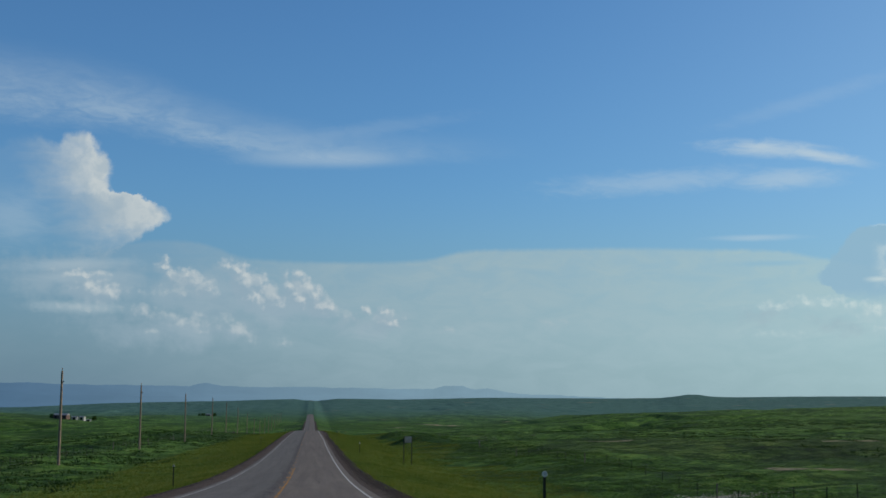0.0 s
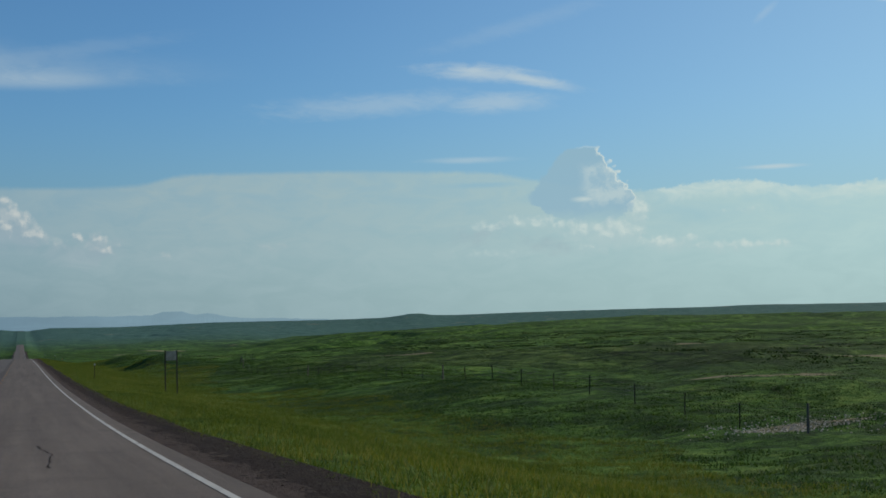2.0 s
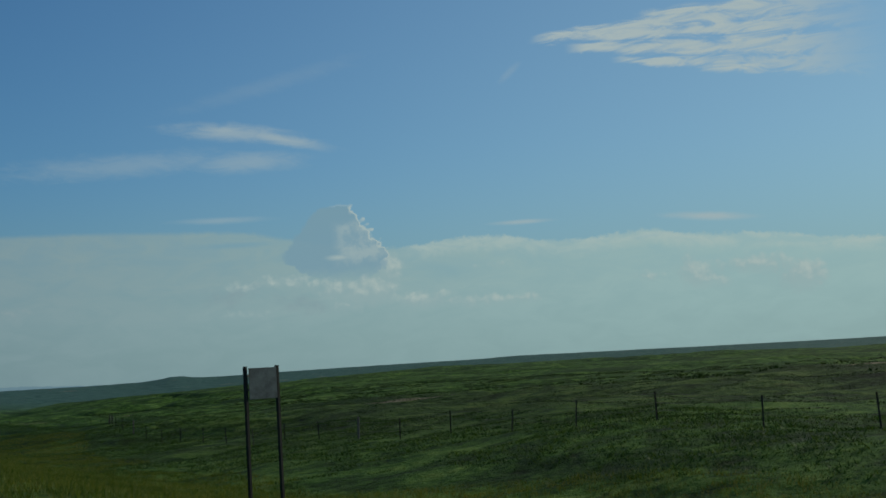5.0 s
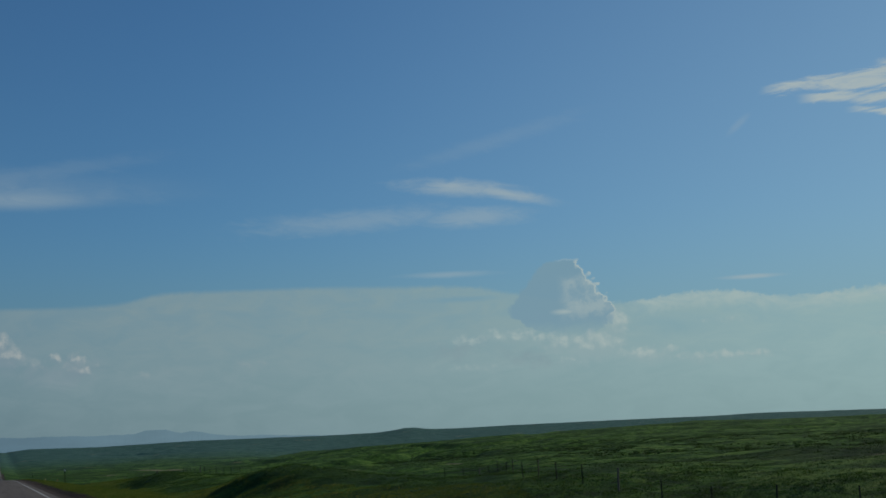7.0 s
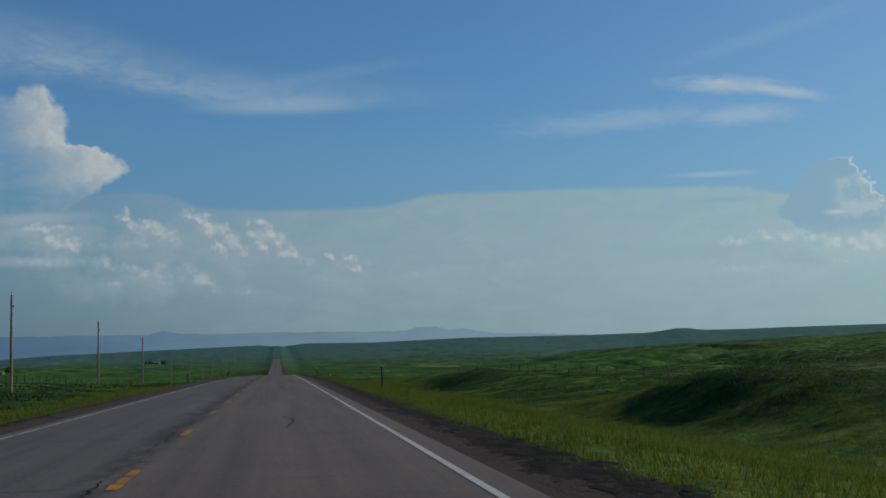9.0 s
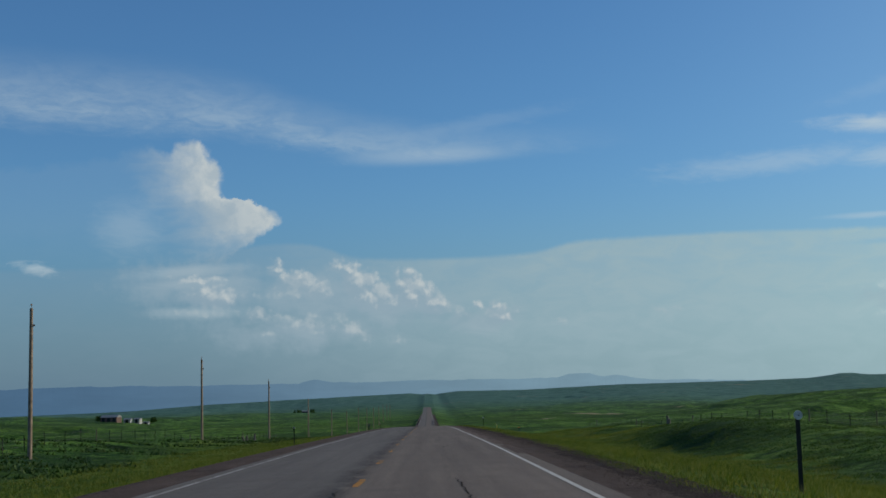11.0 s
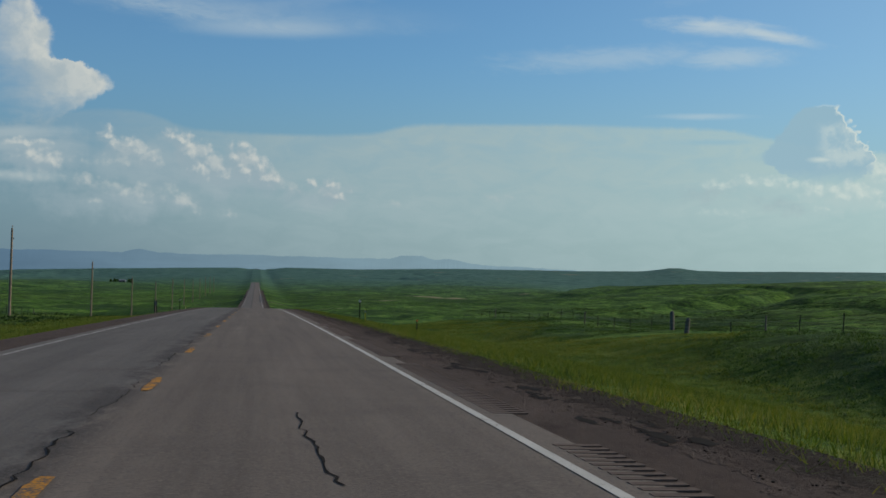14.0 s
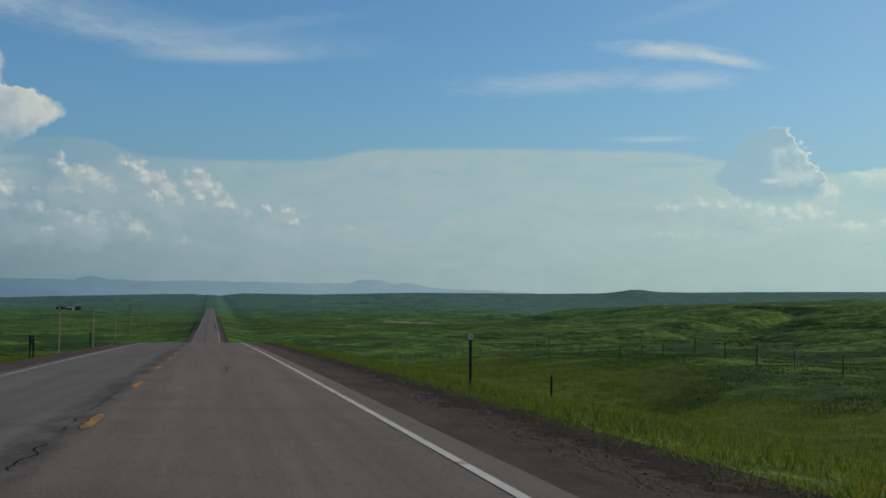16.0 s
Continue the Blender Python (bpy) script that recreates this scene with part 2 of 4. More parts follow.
    flank = g.math("ADD", flank, g.math("MULTIPLY", g.math("SUBTRACT", 0.35, v.outputs["Distance"]), 0.55))
    lee = g.math("SUBTRACT", wa, g.math("ADD", g.curve(we, 3.0, 8.0, PEAK_LEE), 20.0))
    body = g.math("MINIMUM", g.math("MINIMUM", flank, lee), g.math("SUBTRACT", 7.08, we))
    face = mul(g.step(wa, 22.7, 23.5), g.step(we, 6.5, 6.0, 0.0, 1.0), g.step(we, 4.3, 5.0), g.step(g.noise(w, 1.7, 5.0, 0.6), 0.36, 0.64, 0.1, 0.5))
    ledge = band(23.1, 4.85, 0.65, 0.16, 2.0, 0.7, 0.6)
    edge = mul(g.step(flank, 0.36, 0.10), g.step(we, 4.2, 4.9))
    crest = mul(g.step(body, 0.13, 0.04), g.step(wa, 22.6, 23.1), g.step(we, 6.7, 6.9), 0.8)
    face = g.math("MAXIMUM", g.math("MAXIMUM", face, ledge), g.math("MAXIMUM", edge, crest))
    tone = g.mix(face, (2.85, 4.75, 6.1), (6.4, 7.4, 7.3))
    colour = g.mix(mul(g.step(body, -0.02, 0.17), g.step(we, 3.7, 4.6, 0.0, 0.9)), colour, tone)

    out = g.add("ShaderNodeOutputWorld")
    back = g.add("ShaderNodeBackground")
    g.put(back.inputs[0], colour)
    back.inputs[1].default_value = 0.1
    g.tree.links.new(back.outputs[0], out.inputs[0])


# degrees to the right of the road and above the level
SKY_TINT = (0.465, 0.80, 1.11)
HAZE, HAZE_SUN = (0.100, 0.185, 0.290), (0.30, 0.46, 0.51)
VEIL, VEIL_SUN = (0.325, 0.455, 0.515), (0.47, 0.68, 0.70)
# the sheet's lower edge (above 5) and its depth, by bearing
SHEET_LOW = ((-40, 6.4), (-18, 6.1), (-12, 5.9), (-8, 5.7), (-5, 5.15), (-2.2, 4.65), (1.5, 4.6), (5, 4.75), (20, 5.2))
SHEET_DEEP = ((-40, 2.6), (-18, 2.5), (-9, 2.3), (-6, 1.9), (-2, 1.7), (1.5, 1.3), (20, 0.9))
BANDS = ((2.5, 11.2, 4.6, 0.4, 8.0, 0.09, 1.3), (0.3, 9.85, 4.0, 0.4, 1.0, 0.24, 1.2),
         (18.9, 10.2, 2.9, 0.42, -4.0, 0.58, 1.2), (18.6, 10.3, 2.0, 0.26, -3.0, 0.66, 1.0), (20.9, 9.88, 2.5, 0.30, -12.0, 0.66, 1.0), (14.6, 8.97, 5.4, 0.55, 3.0, 0.28, 1.3), (19.4, 8.95, 2.7, 0.50, 1.0, 0.40, 1.2),
         (20.5, 12.1, 4.5, 0.4, 14.0, 0.10, 1.3), (30.7, 12.1, 0.7, 0.18, 40.0, 0.16, 0.9),
         (30.8, 5.9, 1.5, 0.12, 0.0, 0.6, 0.6), (38.6, 5.6, 2.1, 0.20, -5.0, 0.72, 0.7), (18.4, 6.6, 2.2, 0.16, 0.0, 0.34, 0.8),
         (-15.9, 5.4, 1.0, 0.3, -8.0, 0.55, 2.6), (-9.7, 5.25, 2.6, 0.28, 4.0, 0.5, 0.9), (-9.6, 4.75, 2.2, 0.26, 2.0, 0.42, 0.9), (-9.4, 3.55, 2.4, 0.30, 0.0, 0.42, 0.9), (-12.2, 7.0, 1.6, 1.4, 0.0, 0.22, 1.1))
CIRRUS_TIP, CIRRUS_TILT = (31.6, 13.35), -0.5
# start along the tilt, offset, fan, half-width and its growth
CIRRUS_BLADES = ((0.0, 0.0, 0.055, 0.22, 0.055), (1.5, -0.35, -0.075, 0.25, 0.05), (3.4, -1.0, -0.10, 0.16, 0.05), (4.5, 0.75, 0.0, 0.2, 0.04), (2.0, -0.05, -0.01, 0.2, 0.03))
VEIL_TOP = ((-40, 5.0), (-18, 5.3), (-9, 5.8), (-7.5, 6.25), (-5.5, 6.4), (-4.0, 6.15), (-2.8, 5.75), (1.5, 5.7), (4.5, 5.8), (6.5, 6.2), (10, 6.3), (14.8, 6.25), (19, 6.15), (20.6, 5.85), (24, 5.3), (26, 5.2), (28, 5.45), (30.2, 5.42), (31.5, 5.15), (33.3, 5.1), (36.3, 5.32), (37.3, 5.05), (41.5, 4.78), (44, 4.4), (70, 4.0))
GREY_BASES = ((-9.5, 4.8, 4.0, 1.3), (-4.5, 4.2, 3.6, 1.3), (-1.2, 3.7, 3.0, 1.2), (2.2, 3.0, 2.4, 0.8), (-5.5, 2.7, 5.5, 1.0), (18.6, 3.45, 1.7, 0.45), (21.5, 3.0, 1.5, 0.5))
LOW_PUFFS = ((-5.9, 3.15, 0.72, 0.36), (-5.3, 2.9, 0.72, 0.43), (-4.6, 2.65, 0.72, 0.36), (-4.7, 3.25, 0.58, 0.22), (-3.55, 3.05, 0.51, 0.43), (-3.1, 2.65, 0.58, 0.43), (-2.6, 2.25, 0.51, 0.36), (-1.3, 2.15, 0.58, 0.26), (1.2, 3.35, 0.87, 0.29), (5.46, 2.76, 0.58, 0.23), (9.76, 3.15, 1.01, 0.17), (-9.2, 3.45, 2.03, 0.43), (-6, 4.15, 1.74, 0.36), (-6.6, 2.55, 0.72, 0.29))
BODIES = ((-5.5, 4.65, 0.9, 0.7), (-4.6, 4.4, 0.8, 0.5), (-2.8, 4.6, 0.75, 0.85), (-1.9, 4.2, 0.8, 0.7), (-0.6, 4.3, 0.75, 0.75), (0.3, 3.75, 0.7, 0.5), (3.0, 3.15, 0.8, 0.42), (1.5, 3.2, 0.9, 0.3), (-8.7, 4.15, 1.2, 0.55),
          (-4.9, 2.9, 1.2, 0.4), (-3.1, 2.65, 0.6, 0.5), (-7.0, 3.3, 1.2, 0.4))
SUNNY_BODIES = ((24.2, 3.35, 1.3, 0.75), (22.6, 3.5, 0.8, 0.5), (21.0, 3.85, 1.0, 0.3), (19.2, 3.7, 1.2, 0.25), (26.4, 2.9, 1.6, 0.45), (29.5, 2.7, 2.0, 0.3), (37.9, 3.3, 1.0, 0.7), (42.0, 3.0, 1.3, 0.7), (40.3, 3.6, 1.6, 0.45), (25.1, 4.2, 0.6, 0.6))
CUMULUS = ((-9.1, 4.3, 1.12, 0.63), (-8.35, 4.1, 0.63, 0.53), (-9.5, 4.8, 1.26, 0.35), (-6.25, 5.25, 0.46, 0.49), (-5.9, 4.95, 0.49, 0.39), (-5.3, 4.9, 0.56, 0.39), (-4.8, 4.6, 0.63, 0.42), (-4.3, 4.3, 0.56, 0.31), (-3.6, 5.33, 0.46, 0.42), (-3.15, 5.07, 0.53, 0.56), (-2.8, 4.55, 0.56, 0.59), (-2.2, 4.65, 0.38, 0.5), (-2.5, 3.95, 0.7, 0.63), (-1.22, 4.97, 0.28, 0.36), (-1.05, 4.5, 0.49, 0.49), (-0.7, 4.93, 0.36, 0.46), (-0.38, 4.55, 0.49, 0.53), (0, 4.15, 0.56, 0.53), (0.3, 3.65, 0.7, 0.5), (-0.7, 3.95, 0.7, 0.59), (-1.4, 3.8, 0.7, 0.59), (2.2, 3.5, 0.31, 0.34), (2.95, 3.45, 0.56, 0.39), (3.25, 3.05, 0.56, 0.39))
SUNNY_PUFFS = ((18.9, 3.83, 1.22, 0.27), (20.2, 3.93, 0.94, 0.3), (21.3, 4.03, 0.81, 0.35), (22, 3.7, 0.68, 0.41), (22.9, 3.55, 0.81, 0.54), (23.8, 3.35, 1.08, 0.68), (24.7, 3.45, 1.08, 0.81), (25.2, 4.3, 0.68, 0.68), (23.4, 2.85, 1.22, 0.41), (26.3, 2.95, 1.62, 0.47), (28.5, 2.73, 1.76, 0.3), (30.4, 2.75, 2.03, 0.24), (19.2, 2.63, 1.62, 0.2), (29.7, 4.2, 0.94, 0.14), (36, 3.3, 0.81, 0.24), (37.7, 3.7, 0.41, 0.54), (38.3, 2.95, 1.22, 0.51), (42.2, 2.85, 1.08, 0.74), (40.5, 3.45, 2.03, 0.47))
# sunward flank by height (bearing + 14), top by bearing (height - 4)
TOWER_FLANK = ((4.0, 2.4), (5.4, 3.0), (5.8, 5.6), (6.3, 6.75), (6.84, 7.5), (7.2, 8.0), (7.8, 7.7), (8.1, 7.0), (8.35, 5.8), (8.65, 5.6), (9.16, 5.8), (9.97, 5.25), (10.5, 4.7), (12.0, 3.0))
TOWER_TOP = ((-16, 5.6), (-13, 6.0), (-12, 6.3), (-11.4, 6.4), (-10.6, 6.15), (-9.9, 6.55), (-9.2, 6.65), (-8, 6.5), (-4, 6.0))
# both sides of the pointed cloud by height (bearing - 20)
PEAK_FLANK = ((3.0, 3.2), (3.8, 4.2), (4.3, 5.0), (4.8, 5.4), (5.4, 4.95), (6.0, 4.5), (6.6, 4.05), (7.0, 3.85), (8.0, 3.6))
PEAK_LEE = ((3.0, 4.0), (3.8, 2.9), (4.1, 1.9), (4.5, 1.2), (4.95, 0.75), (5.3, 0.95), (6.0, 1.5), (6.7, 2.0), (7.0, 2.4), (8.0, 3.5))
build_sky()


# ---- materials ----
def material(name):
    m = bpy.data.materials.new(name)
    m.use_nodes = True
    g = Nodes(m.node_tree)
    out, bsdf = g.add("ShaderNodeOutputMaterial"), g.add("ShaderNodeBsdfPrincipled")
    g.tree.links.new(bsdf.outputs[0], out.inputs[0])
    return m, g, bsdf


def finish(g, bsdf, colour, rough=0.9, height=None, strength=0.5, distance=0.02, metal=0.0, specular=0.3):
    g.put(bsdf.inputs["Base Color"], (*colour, 1) if isinstance(colour, tuple) else colour)
    g.put(bsdf.inputs["Roughness"], rough)
    bsdf.inputs["Metallic"].default_value = metal
    bsdf.inputs["Specular IOR Level"].default_value = specular
    if height is not None:
        b = g.add("ShaderNodeBump")
        b.inputs["Strength"].default_value, b.inputs["Distance"].default_value = strength, distance
        g.put(b.inputs["Height"], height)
        g.tree.links.new(b.outputs[0], bsdf.inputs["Normal"])


def place(g):
    return g.add("ShaderNodeNewGeometry").outputs["Position"]


def plain(name, colour, rough=0.8, metal=0.0, scale=30.0, vary=0.35, specular=0.3):
    """Paint, wood or metal with stains at two sizes and a fine grain."""
    m, g, b = material(name)
    p = g.add("ShaderNodeTexCoord").outputs["Object"]
    n = g.math("ADD", g.math("MULTIPLY", g.noise(p, scale * 0.15, 3), 0.6), g.math("MULTIPLY", g.noise(p, scale, 5), 0.4))
    dark = tuple(c * (1 - vary) for c in colour)
    light = tuple(min(1, c * (1 + vary)) for c in colour)
    finish(g, b, g.mix(g.step(n, 0.3, 0.7), dark, light), rough, n, 0.3, 0.004, metal, specular)
    return m


def make_grass_ground():
    m, g, b = material("prairie grass")
    p = place(g)
    s = g.add("ShaderNodeSeparateXYZ")
    g.put(s.inputs[0], p)
    big, mid = g.noise(p, 0.006, 5, 0.6), g.noise(p, 0.05, 6, 0.65)
    clump, tuft, blade = g.noise(p, 0.28, 5, 0.65), g.noise(p, 1.6, 5, 0.7), g.noise(p, 9.0, 3, 0.7)
    mixd = g.math("ADD", g.math("ADD", g.math("MULTIPLY", mid, 0.28), g.math("MULTIPLY", clump, 0.34)), g.math("ADD", g.math("MULTIPLY", tuft, 0.23), g.math("MULTIPLY", blade, 0.15)))
    pasture = g.ramp(mixd, ((0.42, (0.006, 0.018, 0.005)), (0.475, (0.024, 0.066, 0.013)), (0.525, (0.064, 0.145, 0.022)), (0.58, (0.140, 0.220, 0.045))))
    pasture = g.mix(g.step(big, 0.45, 0.68, 0.0, 0.4), pasture, (0.070, 0.115, 0.027))
    # random dark patches painted in as the shade of rolling ground
    shade_mottle = g.noise(p, 0.017, 5, 0.62)
    pasture = g.mix(g.step(shade_mottle, 0.50, 0.60, 0.0, 0.75), pasture, g.mix(tuft, (0.008, 0.026, 0.010), (0.030, 0.068, 0.018)))
    # low shrubs and rank tufts
    shrub = g.math("MAXIMUM", g.step(g.noise(p, 0.42, 4, 0.6), 0.55, 0.64), g.step(g.noise(g.vec("MULTIPLY", p, (0.6, 1.0, 1.0)), 0.11, 5, 0.65), 0.56, 0.66))
    pasture = g.mix(g.math("MULTIPLY", shrub, 0.72), pasture, g.mix(blade, (0.006, 0.020, 0.007), (0.024, 0.056, 0.016)))
    # blue-green air haze painted into the ground colour, stronger with distance
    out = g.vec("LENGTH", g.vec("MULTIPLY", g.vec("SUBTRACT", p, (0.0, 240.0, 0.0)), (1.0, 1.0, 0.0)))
    far_haze = g.ramp(mid, ((0.38, (0.036, 0.090, 0.084)), (0.62, (0.078, 0.158, 0.145))))
    pasture = g.mix(g.step(out, 1000.0, 2300.0, 0.0, 0.92), pasture, far_haze)
    # drier, browner grazing
    for x, y, rx, ry in DRY:
        r = g.vec("LENGTH", g.vec("MULTIPLY", g.vec("SUBTRACT", p, (x, y, 0.0)), (1 / rx, 1 / ry, 0.0)))
        dry = g.step(g.math("ADD", r, g.math("MULTIPLY", g.math("SUBTRACT", mid, 0.5), 1.6)), 1.15, 0.55, 0.0, 0.42)
        pasture = g.mix(dry, pasture, g.ramp(mixd, ((0.43, (0.010, 0.014, 0.007)), (0.50, (0.036, 0.050, 0.018)), (0.57, (0.090, 0.098, 0.040)))))
    # sown verge along the road: brighter, yellower
    away = g.math("ADD", g.math("ABSOLUTE", s.outputs[0]), g.math("SUBTRACT", g.math("MULTIPLY", g.math("SUBTRACT", mid, 0.5), 12.0), g.step(s.outputs[1], 440.0, 500.0, 0.0, 8.0)))
    verge = g.ramp(mixd, ((0.42, (0.022, 0.050, 0.008)), (0.5, (0.064, 0.116, 0.015)), (0.58, (0.135, 0.170, 0.030))))
    col = g.mix(g.math("MAXIMUM", g.step(away, 17.0, 24.0), g.step(s.outputs[1], 640.0, 900.0)), verge, pasture)
    # bare earth showing through
    bare = g.step(g.noise(g.vec("MULTIPLY", p, (0.5, 1.0, 1.0)), 0.02, 5, 0.55), 0.665, 0.70)
    for x, y, rx, ry in BARE:
        r = g.vec("LENGTH", g.vec("MULTIPLY", g.vec("SUBTRACT", p, (x, y, 0.0)), (1 / rx, 1 / ry, 0.0)))
        bare = g.math("MAXIMUM", bare, g.step(g.math("ADD", r, g.math("MULTIPLY", g.math("SUBTRACT", clump, 0.5), 1.5)), 1.0, 0.7))
    bare = g.math("MULTIPLY", bare, g.step(s.outputs[0], -12.0, 26.0))
    col = g.mix(g.math("MULTIPLY", bare, g.step(tuft, 0.3, 0.55)), col, (0.25, 0.21, 0.145))
    h = g.math("ADD", g.math("MULTIPLY", tuft, 0.45), g.math("ADD", g.math("MULTIPLY", blade, 0.12), clump))
    finish(g, b, col, 0.95, h, 1.0, 1.1, specular=0.05)
    return m


# patches of bare earth: place and half-lengths
DRY = ((78, 252, 52, 58), (150, 300, 60, 40))
BARE = ((59, 160, 9, 3.5), (38, 119, 4, 1.8), (120, 210, 25, 5), (95, 250, 14, 3), (150, 330, 24, 4), (70, 420, 8, 2))


def make_asphalt():
    m, g, b = material("worn asphalt")
    p = place(g)
    s = g.add("ShaderNodeSeparateXYZ")
    g.put(s.inputs[0], p)
    grit, blot = g.noise(p, 26.0, 5, 0.8), g.noise(p, 0.5, 6, 0.65)
    long = g.noise(g.vec("MULTIPLY", p, (1.6, 0.03, 1.0)), 1.0, 6, 0.7)
    right = g.ramp(long, ((0.32, (0.083, 0.067, 0.057)), (0.68, (0.142, 0.117, 0.100))))
    left = g.ramp(long, ((0.32, (0.071, 0.065, 0.061)), (0.68, (0.120, 0.110, 0.104))))
    col = g.mix(g.step(s.outputs[0], -0.32, -0.18), left, right)
    col = g.mix(g.step(blot, 0.45, 0.75, 0.0, 0.45), col, (0.060, 0.049, 0.043))
    # oil and dirt along the joint of the two lanes
    joint = g.math("ABSOLUTE", g.math("ADD", s.outputs[0], g.math("ADD", 0.32, g.math("MULTIPLY", g.math("SUBTRACT", blot, 0.5), 0.5))))
    col = g.mix(g.math("MULTIPLY", g.step(joint, 0.50, 0.06), g.step(g.noise(g.vec("MULTIPLY", p, (1.0, 0.3, 1.0)), 1.5, 6, 0.72), 0.38, 0.56, 0.05, 0.92)), col, (0.034, 0.029, 0.027))
    col = g.mix(g.step(grit, 0.50, 0.66, 0.0, 0.65), col, (0.185, 0.150, 0.128))
    col = g.mix(g.step(grit, 0.48, 0.34, 0.0, 0.65), col, (0.035, 0.029, 0.026))
    finish(g, b, col, 0.85, grit, 0.7, 0.01, specular=0.2)
    return m


def make_shoulder():
    m, g, b = material("crumbling shoulder")
    p = place(g)
    s = g.add("ShaderNodeSeparateXYZ")
    g.put(s.inputs[0], p)
    grit, fine = g.noise(p, 14.0, 5, 0.7), g.noise(p, 70.0, 3, 0.7)
    blot = g.noise(g.vec("MULTIPLY", p, (1.0, 0.3, 1.0)), 1.2, 6, 0.68)
    paved = g.ramp(blot, ((0.30, (0.036, 0.026, 0.024)), (0.42, (0.060, 0.045, 0.040)), (0.62, (0.082, 0.063, 0.056)), (0.76, (0.105, 0.084, 0.075))))
    gravel = g.ramp(grit, ((0.36, (0.007, 0.005, 0.005)), (0.52, (0.022, 0.017, 0.014)), (0.68, (0.070, 0.055, 0.046))))
    ragged = g.noise(g.vec("MULTIPLY", p, (1.0, 0.4, 1.0)), 3.5, 5, 0.7)
    edge = g.math("ADD", g.math("SUBTRACT", g.math("ABSOLUTE", s.outputs[0]), g.step(s.outputs[1], 300.0, 420.0, -0.85, -0.10)), g.math("ADD", g.math("MULTIPLY", g.math("SUBTRACT", blot, 0.5), 2.4), g.math("MULTIPLY", g.math("SUBTRACT", ragged, 0.5), 1.6)))
    straw = g.step(g.noise(g.vec("MULTIPLY", p, (1.0, 0.6, 1.0)), 2.2, 5, 0.7), 0.48, 0.62, 0.0, 0.7)
    gravel = g.mix(g.math("MULTIPLY", straw, g.step(edge, 6.3, 6.9)), gravel, g.ramp(grit, ((0.38, (0.018, 0.017, 0.010)), (0.55, (0.055, 0.050, 0.032)), (0.66, (0.15, 0.135, 0.09)))))
    col = g.mix(g.step(edge, 6.05, 6.13), paved, gravel)
    col = g.mix(g.step(fine, 0.45, 0.7, 0.0, 0.4), col, (0.13, 0.10, 0.088))
    col = g.mix(g.step(fine, 0.45, 0.3, 0.0, 0.5), col, (0.02, 0.016, 0.014))
    finish(g, b, col, 0.92, g.math("ADD", g.math("MULTIPLY", grit, g.step(edge, 5.5, 5.8, 0.3, 1.2)), g.math("MULTIPLY", fine, 0.3)), 1.0, 0.07, specular=0.05)
    return m


def make_distance():
    m, g, b = material("hazy distant mountains")
    p = place(g)
    q = g.add("ShaderNodeSeparateXYZ")
    g.put(q.inputs[0], p)
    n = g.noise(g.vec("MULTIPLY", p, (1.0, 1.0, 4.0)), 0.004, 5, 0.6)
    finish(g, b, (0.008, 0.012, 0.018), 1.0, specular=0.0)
    # blue air haze painted as a glow of the slopes, paler to the right
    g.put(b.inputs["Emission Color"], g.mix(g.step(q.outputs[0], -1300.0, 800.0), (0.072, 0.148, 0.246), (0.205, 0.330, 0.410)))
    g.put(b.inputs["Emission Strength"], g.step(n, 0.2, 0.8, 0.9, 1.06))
    return m


def make_blades(name, stops, glow):
    """Thin leaves that let some light through."""
    m, g, b = material(name)
    out = [n for n in m.node_tree.nodes if n.type == "OUTPUT_MATERIAL"][0]
    p = place(g)
    rnd = g.add("ShaderNodeNewGeometry").outputs["Random Per Island"]
    n = g.math("ADD", g.math("MULTIPLY", g.noise(p, 0.12, 4, 0.6), 0.55), g.math("MULTIPLY", rnd, 0.45))
    col = g.ramp(n, stops)
    finish(g, b, col, 0.7, specular=0.15)
    t = g.add("ShaderNodeBsdfTranslucent")
    g.put(t.inputs[0], g.mix(1.0, col, (1.25, 1.15, 0.5), "MULTIPLY"))
    mixer = g.add("ShaderNodeMixShader")
    mixer.inputs[0].default_value = glow
    g.tree.links.new(b.outputs[0], mixer.inputs[1])
    g.tree.links.new(t.outputs[0], mixer.inputs[2])
    g.tree.links.new(mixer.outputs[0], out.inputs[0])
    return m


def worn_paint(name, colour, wear):
    """Road paint through which the asphalt shows."""
    m, g, b = material(name)
    p = place(g)
    n = g.math("ADD", g.math("MULTIPLY", g.noise(p, 1.1, 6, 0.75), 0.5), g.math("MULTIPLY", g.noise(p, 30.0, 4, 0.7), 0.5))
    tone = g.mix(g.noise(p, 0.8, 4, 0.6), tuple(c * 0.7 for c in colour), tuple(c * 1.15 for c in colour))
    finish(g, b, g.mix(g.step(n, wear, wear + 0.09), (0.085, 0.070, 0.060), tone), 0.85, n, 0.3, 0.004, specular=0.15)
    return m


